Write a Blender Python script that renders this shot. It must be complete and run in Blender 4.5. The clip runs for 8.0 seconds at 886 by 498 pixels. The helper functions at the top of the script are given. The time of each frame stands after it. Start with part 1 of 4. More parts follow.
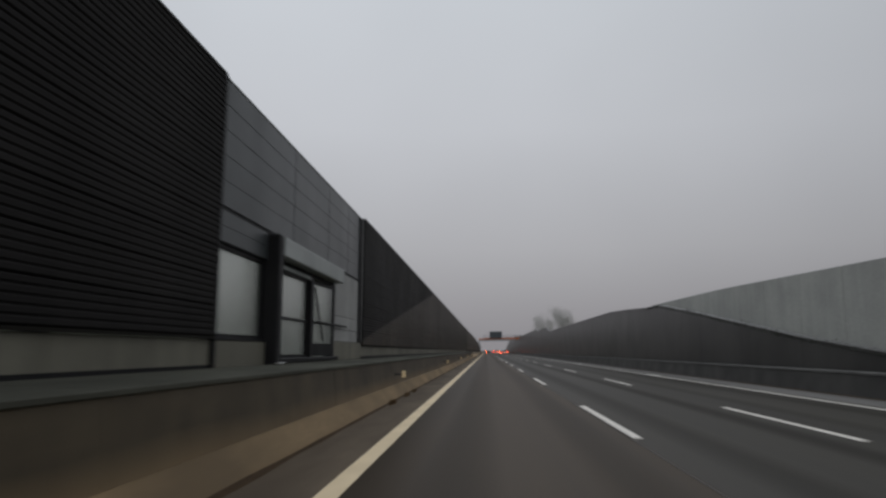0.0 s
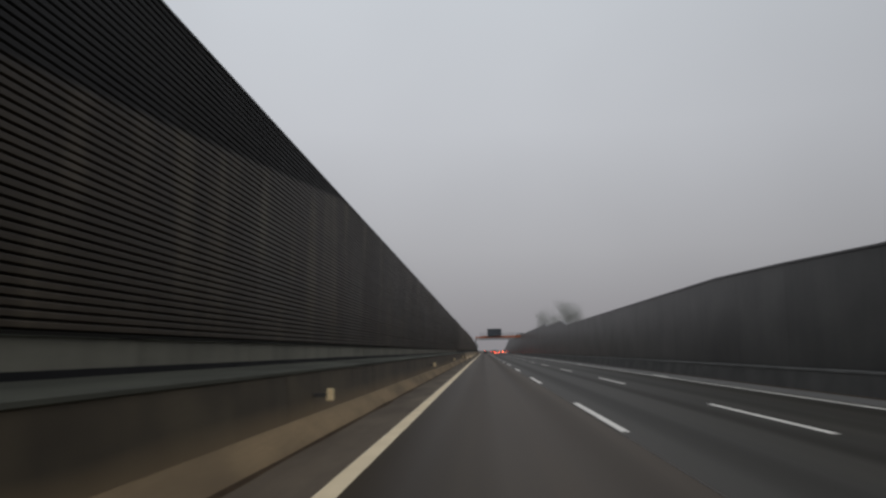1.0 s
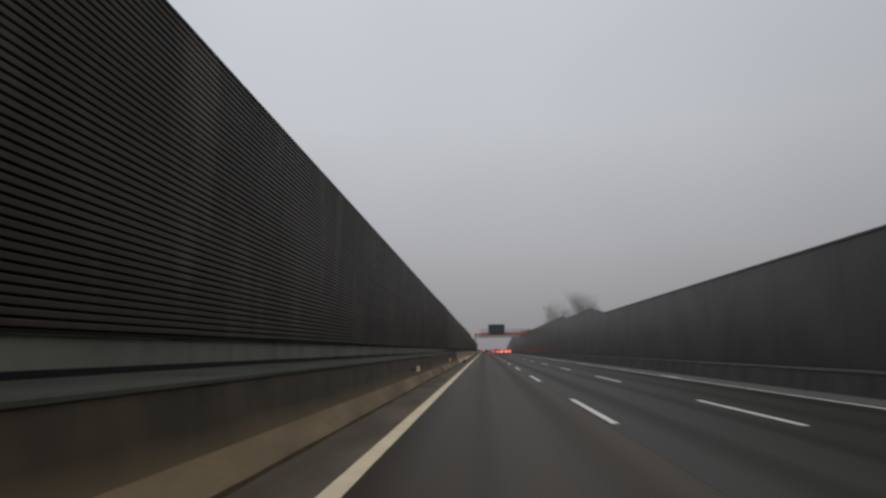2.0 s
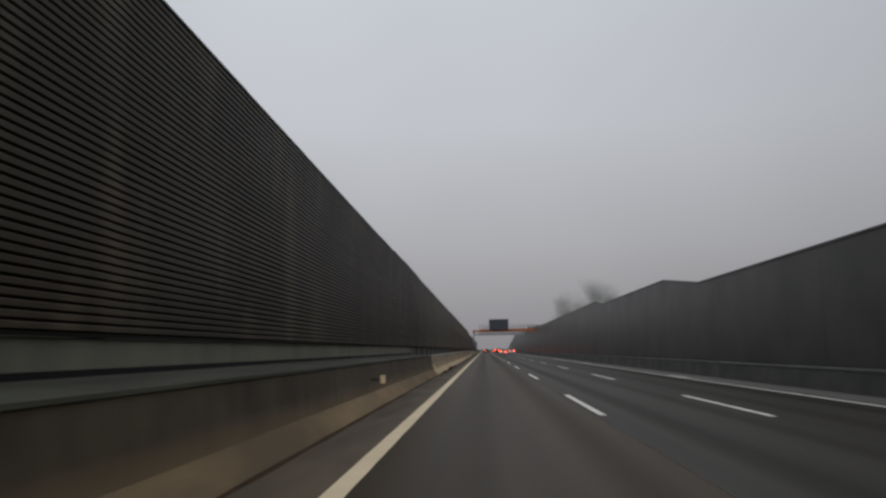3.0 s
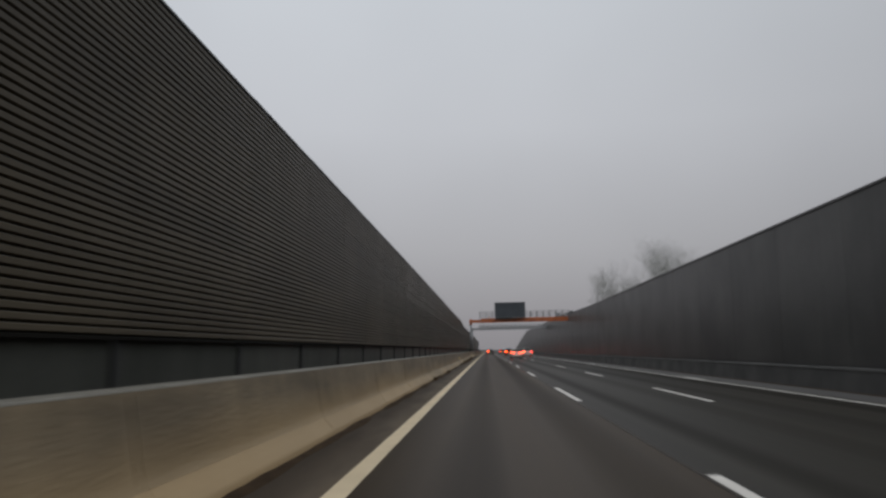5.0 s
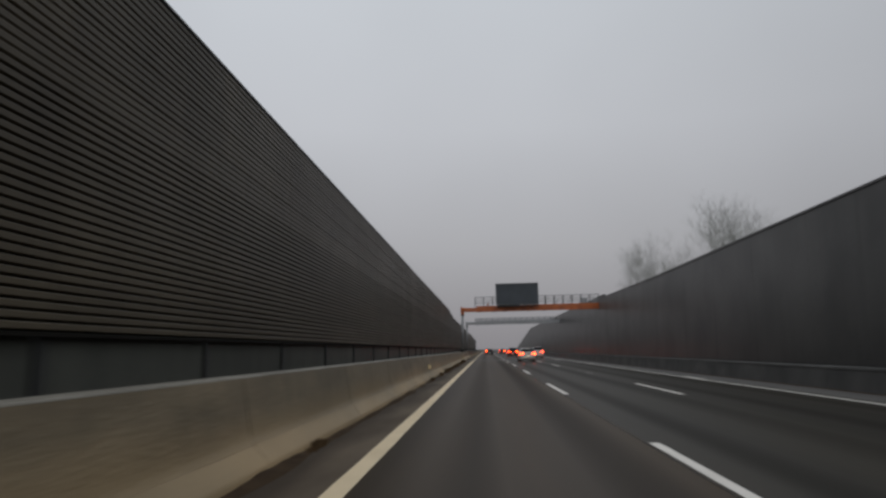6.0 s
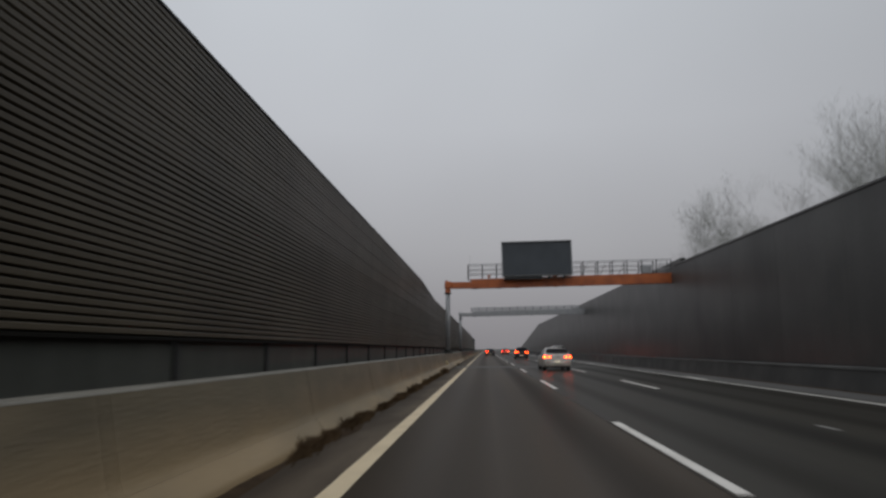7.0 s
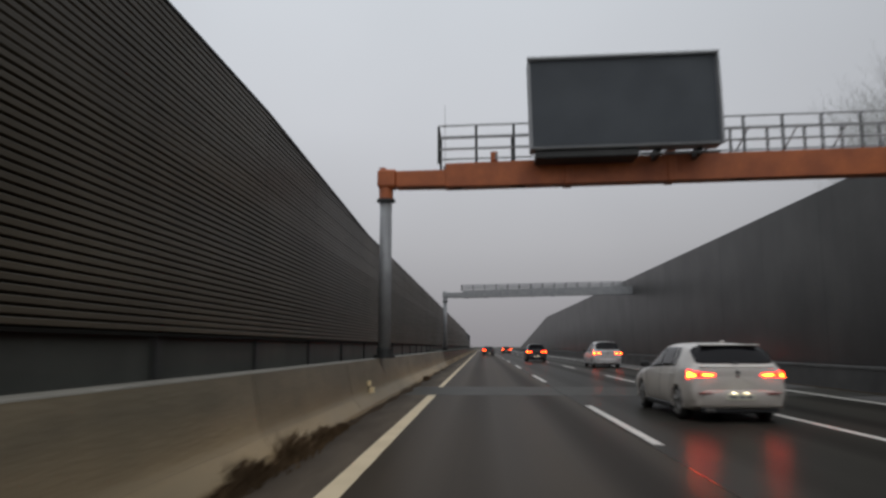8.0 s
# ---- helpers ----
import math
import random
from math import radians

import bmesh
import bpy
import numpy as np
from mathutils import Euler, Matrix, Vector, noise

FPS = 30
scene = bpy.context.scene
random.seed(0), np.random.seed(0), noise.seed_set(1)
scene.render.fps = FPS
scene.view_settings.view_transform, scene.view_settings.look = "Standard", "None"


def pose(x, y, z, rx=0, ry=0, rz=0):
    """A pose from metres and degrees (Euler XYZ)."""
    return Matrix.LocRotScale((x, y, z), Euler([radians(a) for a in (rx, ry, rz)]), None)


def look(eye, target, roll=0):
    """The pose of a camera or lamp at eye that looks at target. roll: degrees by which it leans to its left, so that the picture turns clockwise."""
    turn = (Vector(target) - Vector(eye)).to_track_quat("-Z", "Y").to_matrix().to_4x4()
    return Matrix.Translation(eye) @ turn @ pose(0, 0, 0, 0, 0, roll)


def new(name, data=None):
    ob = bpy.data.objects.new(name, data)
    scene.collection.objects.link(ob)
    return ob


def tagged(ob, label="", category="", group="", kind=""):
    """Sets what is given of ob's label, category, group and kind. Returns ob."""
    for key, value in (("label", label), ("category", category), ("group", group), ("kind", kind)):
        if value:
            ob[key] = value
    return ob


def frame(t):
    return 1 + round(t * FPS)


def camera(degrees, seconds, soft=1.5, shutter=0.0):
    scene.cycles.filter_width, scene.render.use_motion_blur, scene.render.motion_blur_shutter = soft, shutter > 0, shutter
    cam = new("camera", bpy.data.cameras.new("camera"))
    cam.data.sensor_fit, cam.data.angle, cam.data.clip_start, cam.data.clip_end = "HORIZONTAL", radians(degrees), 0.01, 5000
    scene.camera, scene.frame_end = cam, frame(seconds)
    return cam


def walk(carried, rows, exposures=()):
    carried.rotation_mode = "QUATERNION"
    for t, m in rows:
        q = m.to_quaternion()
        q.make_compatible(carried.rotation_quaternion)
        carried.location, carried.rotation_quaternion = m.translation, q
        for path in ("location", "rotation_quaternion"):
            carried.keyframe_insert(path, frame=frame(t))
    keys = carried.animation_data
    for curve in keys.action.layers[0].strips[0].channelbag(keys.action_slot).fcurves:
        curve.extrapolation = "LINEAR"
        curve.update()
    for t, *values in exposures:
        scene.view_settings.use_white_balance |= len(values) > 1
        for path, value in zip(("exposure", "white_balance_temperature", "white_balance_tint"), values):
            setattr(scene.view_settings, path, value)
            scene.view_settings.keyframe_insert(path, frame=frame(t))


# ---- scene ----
# ---------------------------------------------------------------- camera
cam = camera(64.0, 8.0, 2.7, 0.2)

# seconds, sideways, yaw, pitch, roll
SWAY = [
    (0.0, 0.049, 3.48, 8.15, -0.27), (0.5, 0.045, 3.35, 8.15, -0.2), (1.0, 0.04, 3.27, 8.15, -0.16), (1.5, 0.0, 3.29, 8.09, -0.3),
    (2.2, -0.01, 3.29, 8.07, -0.2), (3.0, -0.03, 3.29, 8.05, -0.05), (3.5, -0.038, 3.29, 8.04, 0.0), (4.0, -0.03, 3.45, 8.06, 0.0),
    (4.5, -0.02, 3.6, 8.09, 0.0), (5.2, -0.01, 3.5, 8.08, 0.1), (6.0, 0.0, 3.4, 8.06, 0.2), (6.5, 0.008, 3.36, 8.05, 0.2),
    (7.0, 0.025, 3.4, 8.05, 0.18), (7.5, 0.02, 3.4, 7.97, 0.0), (8.0, -0.03, 3.12, 7.86, 0.0),
]


def forward(t):
    return 35.23 * t - 0.174 * t * t - 0.25


def glide(t):
    """Smooth values between the keys."""
    i = max(k for k in range(len(SWAY) - 1) if SWAY[k][0] <= t + 1e-6)
    a, b = SWAY[i], SWAY[i + 1]
    before, after = SWAY[max(i - 1, 0)], SWAY[min(i + 2, len(SWAY) - 1)]
    u, span = (t - a[0]) / (b[0] - a[0]), b[0] - a[0]
    out = []
    for c in range(1, 5):
        s0 = (b[c] - before[c]) / (b[0] - before[0]) * span
        s1 = (after[c] - a[c]) / (after[0] - a[0]) * span
        out.append((2 * u**3 - 3 * u**2 + 1) * a[c] + (u**3 - 2 * u**2 + u) * s0 + (3 * u**2 - 2 * u**3) * b[c] + (u**3 - u**2) * s1)
    return out


path_rows = []
for k in range(81):
    side, yaw, pitch, roll = glide(k / 10)
    path_rows.append((k / 10, pose(side, forward(k / 10), 1.36, 90 + pitch, roll, yaw)))
walk(cam, path_rows, [(0.0, 0.0), (4.0, 0.0), (6.0, -0.04), (7.0, -0.1), (7.5, -0.03), (8.0, 0.11)])

# ---------------------------------------------------------------- light: thick overcast, a low murky horizon
world = bpy.data.worlds.new("overcast")
scene.world = world
world.use_nodes = True
wn, wl = world.node_tree.nodes, world.node_tree.links
sky = wn.new("ShaderNodeTexSky")
sky.sky_type = "NISHITA"
sky.sun_disc = False
sky.sun_elevation, sky.sun_rotation = radians(40), radians(150)
sky.air_density, sky.dust_density = 1.0, 6.0
coord = wn.new("ShaderNodeTexCoord")
split = wn.new("ShaderNodeSeparateXYZ")
ramp = wn.new("ShaderNodeValToRGB")
wl.new(coord.outputs["Generated"], split.inputs[0])
wl.new(split.outputs["Z"], ramp.inputs[0])
stops = [(0.0, (0.26, 0.25, 0.264)), (0.06, (0.326, 0.319, 0.336)), (0.14, (0.418, 0.418, 0.438)), (0.3, (0.531, 0.546, 0.58)), (0.48, (0.567, 0.597, 0.638)), (1.0, (0.62, 0.65, 0.7))]
while len(ramp.color_ramp.elements) < len(stops):
    ramp.color_ramp.elements.new(0.5)
for e, (p, c) in zip(ramp.color_ramp.elements, stops):
    e.position, e.color = p, (*c, 1)
mixer = wn.new("ShaderNodeMixRGB")
mixer.inputs[0].default_value = 0.97
dim = wn.new("ShaderNodeVectorMath")
dim.operation = "SCALE"
dim.inputs["Scale"].default_value = 0.08
wl.new(sky.outputs[0], dim.inputs[0])
wl.new(dim.outputs[0], mixer.inputs[1])
cloud = wn.new("ShaderNodeTexNoise")
cloud.inputs["Scale"].default_value, cloud.inputs["Detail"].default_value = 2.2, 3.0
wl.new(coord.outputs["Generated"], cloud.inputs["Vector"])
thin = wn.new("ShaderNodeMapRange")
thin.inputs["To Min"].default_value, thin.inputs["To Max"].default_value = 0.9, 1.1
wl.new(cloud.outputs["Fac"], thin.inputs["Value"])
drift = wn.new("ShaderNodeVectorMath")
drift.operation = "SCALE"
wl.new(ramp.outputs[0], drift.inputs[0])
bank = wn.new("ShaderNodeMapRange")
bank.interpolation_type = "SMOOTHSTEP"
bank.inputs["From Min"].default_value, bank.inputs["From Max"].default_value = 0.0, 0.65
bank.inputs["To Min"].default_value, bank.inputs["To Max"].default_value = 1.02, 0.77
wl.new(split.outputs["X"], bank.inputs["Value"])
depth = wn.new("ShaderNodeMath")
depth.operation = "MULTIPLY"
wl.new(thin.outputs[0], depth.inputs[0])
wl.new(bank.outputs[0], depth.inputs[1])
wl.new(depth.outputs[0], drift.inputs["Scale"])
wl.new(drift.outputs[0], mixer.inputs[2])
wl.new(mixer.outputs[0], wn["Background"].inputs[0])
wn["Background"].inputs[1].default_value = 1.0

sun_data = bpy.data.lights.new("cloud_sun", "SUN")
sun_data.energy, sun_data.angle, sun_data.color = 0.5, radians(120), (1.0, 0.97, 0.93)
sun = new("cloud_sun", sun_data)
sun.matrix_world = look((10, -20, 40), (0, 0, 0))


# ---------------------------------------------------------------- materials
def surface(name, base, rough=0.6, second=None, coarse=0.6, fine=25.0, amount=0.5, bump=0.25, depth=0.01, metal=0.0, spec=0.5,
            stretch=(1, 1, 1), vary=0.0, rough_var=0.12, streak=0.0, stain=None, coat=0.0, coat_rough=0.1):
    """A worn surface in world metres: two scales of noise, grain relief, and slight changes from piece to piece."""
    m = bpy.data.materials.new(name)
    m.use_nodes = True
    n, l = m.node_tree.nodes, m.node_tree.links
    b = n["Principled BSDF"]
    geo = n.new("ShaderNodeNewGeometry")
    place = n.new("ShaderNodeMapping")
    place.inputs["Scale"].default_value = stretch
    l.new(geo.outputs["Position"], place.inputs[0])

    def noise_at(scale, detail, source=place):
        x = n.new("ShaderNodeTexNoise")
        x.inputs["Scale"].default_value, x.inputs["Detail"].default_value = scale, detail
        l.new(source.outputs[0], x.inputs["Vector"])
        return x.outputs["Fac"]

    def math_op(op, a, c):
        x = n.new("ShaderNodeMath")
        x.operation = op
        for i, v in enumerate((a, c)):
            if isinstance(v, (int, float)):
                x.inputs[i].default_value = v
            else:
                l.new(v, x.inputs[i])
        return x.outputs[0]

    def blend(fac, a, c, kind="MIX"):
        x = n.new("ShaderNodeMixRGB")
        x.blend_type = kind
        for i, v in zip((0, 1, 2), (fac, a, c)):
            if isinstance(v, (int, float)):
                x.inputs[i].default_value = v
            elif isinstance(v, tuple):
                x.inputs[i].default_value = (*v, 1)
            else:
                l.new(v, x.inputs[i])
        return x.outputs[0]

    def contrast(v, lo, hi):
        x = n.new("ShaderNodeMapRange")
        x.inputs["From Min"].default_value, x.inputs["From Max"].default_value = lo, hi
        l.new(v, x.inputs["Value"])
        return x.outputs[0]

    big, small = noise_at(coarse, 5), noise_at(fine, 4)
    second = second or tuple(c * 0.6 for c in base)
    colour = blend(math_op("MULTIPLY", contrast(big, 0.35, 0.65), amount), base, second)
    colour = blend(math_op("MULTIPLY", contrast(small, 0.3, 0.7), amount * 0.5), colour, tuple(c * 0.55 for c in base))
    if streak:
        run = n.new("ShaderNodeMapping")
        run.inputs["Scale"].default_value = (1.0, 1.6, 0.12)
        l.new(geo.outputs["Position"], run.inputs[0])
        colour = blend(math_op("MULTIPLY", contrast(noise_at(1.4, 6, run), 0.45, 0.7), streak), colour, tuple(min(1, c * 1.9) for c in base))
    if stain:
        colour = stain(n, l, geo, colour, blend, math_op, contrast, noise_at)
    if vary:
        info = n.new("ShaderNodeObjectInfo")
        lift = math_op("ADD", math_op("MULTIPLY", info.outputs["Random"], vary), 1 - vary / 2)
        colour = blend(1.0, colour, lift, "MULTIPLY")
    l.new(colour, b.inputs["Base Color"])
    l.new(math_op("ADD", math_op("MULTIPLY", contrast(big, 0.3, 0.7), rough_var), rough - rough_var / 2), b.inputs["Roughness"])
    b.inputs["Metallic"].default_value = metal
    b.inputs["Specular IOR Level"].default_value = spec
    b.inputs["Coat Weight"].default_value = coat
    b.inputs["Coat Roughness"].default_value = coat_rough
    b.inputs["Coat IOR"].default_value = 1.25
    if bump:
        r = n.new("ShaderNodeBump")
        r.inputs["Strength"].default_value, r.inputs["Distance"].default_value = bump, depth
        l.new(small, r.inputs["Height"])
        l.new(r.outputs[0], b.inputs["Normal"])
    return m


def glow(name, colour, strength):
    m = bpy.data.materials.new(name)
    m.use_nodes = True
    b = m.node_tree.nodes["Principled BSDF"]
    b.inputs["Base Color"].default_value = (*colour, 1)
    b.inputs["Emission Color"].default_value = (*colour, 1)
    b.inputs["Emission Strength"].default_value = strength
    b.inputs["Roughness"].default_value = 0.2
    return m


def glass(name, colour, rough, transmission):
    m = bpy.data.materials.new(name)
    m.use_nodes = True
    b = m.node_tree.nodes["Principled BSDF"]
    b.inputs["Base Color"].default_value = (*colour, 1)
    b.inputs["Roughness"].default_value = rough
    b.inputs["Transmission Weight"].default_value = transmission
    b.inputs["IOR"].default_value = 1.45
    return m


def cassette_tones(n, l, geo, colour, blend, math_op, contrast, noise_at):
    """Cassette tones; on the first stretch blackish above a slanting edge, paler below it."""
    s = n.new("ShaderNodeSeparateXYZ")
    l.new(geo.outputs["Position"], s.inputs[0])
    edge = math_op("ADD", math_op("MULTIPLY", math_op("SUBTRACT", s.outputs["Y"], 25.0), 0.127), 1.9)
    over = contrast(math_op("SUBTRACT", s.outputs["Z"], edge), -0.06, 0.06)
    ragged = math_op("ADD", s.outputs["Y"], math_op("MULTIPLY", noise_at(0.12, 3), 16.0))
    damp = contrast(ragged, 175.0, 152.0)
    dull = math_op("MAXIMUM", math_op("MULTIPLY", over, 0.58), math_op("MULTIPLY", damp, 0.22))
    l.new(math_op("SUBTRACT", 0.62, dull), n["Principled BSDF"].inputs["Coat Weight"])
    colour = blend(math_op("MULTIPLY", damp, 0.8), colour, (0.017, 0.0105, 0.0058))
    run = n.new("ShaderNodeMapping")
    l.new(geo.outputs["Position"], run.inputs[0])
    run.inputs["Scale"].default_value = (0.5, 0.7, 0.16)
    pale = math_op("MULTIPLY", contrast(noise_at(1.6, 5, run), 0.52, 0.66), math_op("ADD", 0.12, math_op("MULTIPLY", damp, 0.4)))
    colour = blend(pale, colour, (0.11, 0.09, 0.06))
    # paler towards the wall's foot, with a ragged upper edge
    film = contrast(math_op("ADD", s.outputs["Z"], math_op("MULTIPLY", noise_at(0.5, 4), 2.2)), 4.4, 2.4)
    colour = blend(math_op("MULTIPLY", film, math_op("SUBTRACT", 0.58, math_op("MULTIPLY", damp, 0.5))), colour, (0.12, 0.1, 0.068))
    colour = blend(math_op("MULTIPLY", contrast(ragged, 205.0, 225.0), 0.3), colour, (0.03, 0.024, 0.015))
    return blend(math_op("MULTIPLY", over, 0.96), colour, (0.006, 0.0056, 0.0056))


def wheel_tracks(n, l, geo, colour, blend, math_op, contrast, noise_at):
    """Dark polished bands along the lanes."""
    run = n.new("ShaderNodeMapping")
    run.inputs["Scale"].default_value = (1.0, 0.012, 1.0)
    l.new(geo.outputs["Position"], run.inputs[0])
    s = n.new("ShaderNodeSeparateXYZ")
    l.new(geo.outputs["Position"], s.inputs[0])
    wander = noise_at(0.5, 2, run)
    across = math_op("ADD", math_op("SUBTRACT", s.outputs["X"], 1.56), math_op("MULTIPLY", wander, 0.5))
    wave = math_op("COSINE", math_op("MULTIPLY", math_op("SUBTRACT", across, 0.25), 2 * math.pi / 1.8), 0.0)
    worn = math_op("MULTIPLY", contrast(wave, -0.1, 0.95), contrast(noise_at(0.35, 2, run), 0.25, 0.6))
    l.new(math_op("SUBTRACT", 0.41, math_op("MULTIPLY", worn, 0.16)), n["Principled BSDF"].inputs["Coat Weight"])
    # the left lane's brown holds headlight warmth in its colour; other lanes are cooler
    cool_lanes = contrast(s.outputs["X"], 2.28, 2.36)
    colour = blend(math_op("MULTIPLY", cool_lanes, 0.6), colour, (0.036, 0.04, 0.038))
    colour = blend(math_op("MULTIPLY", worn, 0.45), colour, (0.013, 0.012, 0.011))
    return blend(math_op("MULTIPLY", contrast(noise_at(0.9, 3, run), 0.4, 0.62), 0.35), colour, (0.014, 0.013, 0.0125))


def old_headlit_foot(n, l, geo, colour, blend, math_op, contrast, noise_at):
    """Headlight warmth painted on the old parapet's lower half, thinning upward along a ragged edge."""
    s = n.new("ShaderNodeSeparateXYZ")
    l.new(geo.outputs["Position"], s.inputs[0])
    run = n.new("ShaderNodeMapping")
    run.inputs["Scale"].default_value = (1.0, 0.2, 1.0)
    l.new(geo.outputs["Position"], run.inputs[0])
    level = math_op("ADD", s.outputs["Z"], math_op("MULTIPLY", math_op("SUBTRACT", noise_at(0.9, 5, run), 0.5), 0.4))
    return blend(math_op("MULTIPLY", contrast(level, 0.62, 0.28), 0.7), colour, (0.2, 0.142, 0.078))


def headlit_and_grime(n, l, geo, colour, blend, math_op, contrast, noise_at):
    """Warm headlight glow painted on the face's foot, ragged above, and older grime along the road."""
    s = n.new("ShaderNodeSeparateXYZ")
    l.new(geo.outputs["Position"], s.inputs[0])
    run = n.new("ShaderNodeMapping")
    run.inputs["Scale"].default_value = (1.0, 0.3, 1.0)
    l.new(geo.outputs["Position"], run.inputs[0])
    level = math_op("ADD", s.outputs["Z"], math_op("MULTIPLY", math_op("SUBTRACT", noise_at(0.8, 4, run), 0.5), 0.5))
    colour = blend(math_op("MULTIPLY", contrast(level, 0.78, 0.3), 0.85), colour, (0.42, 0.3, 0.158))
    older = contrast(math_op("ADD", s.outputs["Y"], math_op("MULTIPLY", noise_at(0.15, 3), 40.0)), 195.0, 240.0)
    return blend(math_op("MULTIPLY", older, math_op("ADD", 0.25, math_op("MULTIPLY", contrast(noise_at(0.6, 5, run), 0.35, 0.65), 0.45))), colour, (0.1, 0.09, 0.058))


def road_grime(n, l, geo, colour, blend, math_op, contrast, noise_at):
    """A film of spray and salt on the lower half of a car."""
    s = n.new("ShaderNodeSeparateXYZ")
    l.new(geo.outputs["Position"], s.inputs[0])
    level = math_op("ADD", s.outputs["Z"], math_op("MULTIPLY", math_op("SUBTRACT", noise_at(3.0, 5), 0.5), 0.5))
    return blend(math_op("MULTIPLY", contrast(level, 0.85, 0.25), 0.6), colour, (0.27, 0.225, 0.18))


def gutter_dirt(n, l, geo, colour, blend, math_op, contrast, noise_at):
    """Wet black dirt that gathers along the barrier's foot, with a ragged edge."""
    s = n.new("ShaderNodeSeparateXYZ")
    l.new(geo.outputs["Position"], s.inputs[0])
    run = n.new("ShaderNodeMapping")
    run.inputs["Scale"].default_value = (1.0, 0.3, 1.0)
    l.new(geo.outputs["Position"], run.inputs[0])
    near = contrast(math_op("ADD", s.outputs["X"], math_op("MULTIPLY", math_op("SUBTRACT", noise_at(1.2, 5, run), 0.5), 0.9)), -1.75, -2.2)
    along = math_op("ADD", 0.25, math_op("MULTIPLY", contrast(s.outputs["Y"], 138.0, 144.0), 0.5))
    return blend(math_op("MULTIPLY", near, along), colour, (0.03, 0.021, 0.0135))


ASPHALT = surface("wet_asphalt", (0.063, 0.046, 0.029), 0.7, (0.044, 0.0325, 0.0215), 0.5, 45, 0.6, 0.35, 0.006, spec=0.0, coat=0.3, coat_rough=0.31, stain=wheel_tracks, rough_var=0.16, stretch=(1, 0.12, 1))
MARGIN = surface("dirty_margin_asphalt", (0.135, 0.104, 0.072), 0.75, (0.07, 0.054, 0.039), 1.2, 30, 0.8, 0.5, 0.01, spec=0.2, stretch=(1, 0.25, 1), stain=gutter_dirt)
SHOULDER = surface("pale_shoulder_concrete", (0.1, 0.096, 0.088), 0.6, (0.075, 0.072, 0.068), 0.5, 22, 0.7, 0.3, 0.008, stretch=(1, 0.1, 1))
JOINT = surface("pale_resurfaced_asphalt", (0.085, 0.083, 0.072), 0.7, (0.055, 0.054, 0.047), 1.2, 22, 0.8, 0.3, 0.006, spec=0.0, coat=0.4, coat_rough=0.3)
SOIL = surface("dark_grass_soil", (0.05, 0.055, 0.035), 0.9, (0.03, 0.03, 0.02), 0.4, 6, 0.8, 0.6, 0.05, spec=0.2)
# white line paint tinted cream: warm headlight colour is painted in
PAINT = surface("headlit_white_edge_paint", (0.85, 0.7, 0.46), 0.6, (0.64, 0.52, 0.34), 1.2, 35, 0.5, 0.3, 0.004)
DASH_PAINT = surface("worn_white_road_paint", (0.78, 0.75, 0.69), 0.55, (0.56, 0.53, 0.48), 1.2, 35, 0.5, 0.3, 0.004)
TAR = surface("glossy_tar_seam", (0.044, 0.037, 0.03), 0.5, None, 1.5, 30, 0.4, 0.1, 0.002, spec=0.0, coat=0.4, coat_rough=0.17)
PALE_CONCRETE = surface("weathered_barrier_concrete", (0.27, 0.212, 0.134), 0.7, (0.125, 0.098, 0.064), 1.1, 14, 0.95, 0.45, 0.012, vary=0.16, streak=0.14, stain=headlit_and_grime, stretch=(1, 0.35, 1.6), spec=0.35, coat=0.35, coat_rough=0.35)
# toe warmer and brighter than the body: headlight glow is in its colour
TOE_PALE = surface("headlit_barrier_toe", (0.42, 0.3, 0.158), 0.75, (0.24, 0.17, 0.09), 1.2, 16, 0.95, 0.45, 0.012, vary=0.1, stretch=(1, 0.5, 1), spec=0.3, coat=0.3, coat_rough=0.35, stain=headlit_and_grime)
EDGE_PALE = surface("rain_washed_top_edge", (0.25, 0.238, 0.2), 0.6, (0.14, 0.132, 0.11), 0.9, 20, 0.6, 0.3, 0.008, vary=0.15)
OLD_CONCRETE = surface("sooty_old_concrete", (0.07, 0.055, 0.033), 0.8, (0.028, 0.022, 0.014), 0.9, 12, 1.0, 0.4, 0.012, vary=0.1, streak=0.2, spec=0.3, coat=0.4, coat_rough=0.35, stain=old_headlit_foot)
# the old toe's golden brown also carries the headlights' warmth
TOE_CONCRETE = surface("headlit_toe_concrete", (0.25, 0.175, 0.092), 0.8, (0.085, 0.063, 0.04), 0.9, 20, 0.8, 0.4, 0.012, vary=0.1, stretch=(1, 0.3, 1), spec=0.3)
LEDGE_CONCRETE = surface("damp_ledge_concrete", (0.08, 0.082, 0.066), 0.8, (0.04, 0.041, 0.034), 0.9, 16, 0.9, 0.4, 0.01, stretch=(1, 0.3, 1), spec=0.12)
SLAB_CONCRETE = surface("grey_green_plinth_concrete", (0.07, 0.074, 0.064), 0.8, (0.042, 0.046, 0.04), 0.5, 14, 0.7, 0.35, 0.01, vary=0.2, streak=0.2, spec=0.3, coat=0.4, coat_rough=0.35)
SLAB_OLD = surface("pale_old_plinth_concrete", (0.16, 0.155, 0.122), 0.8, (0.09, 0.087, 0.07), 0.5, 14, 0.7, 0.35, 0.01, vary=0.15, streak=0.2, spec=0.3, coat=0.4, coat_rough=0.35)
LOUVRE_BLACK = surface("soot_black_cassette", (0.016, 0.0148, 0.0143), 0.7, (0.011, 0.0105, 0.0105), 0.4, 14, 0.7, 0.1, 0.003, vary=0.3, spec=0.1)
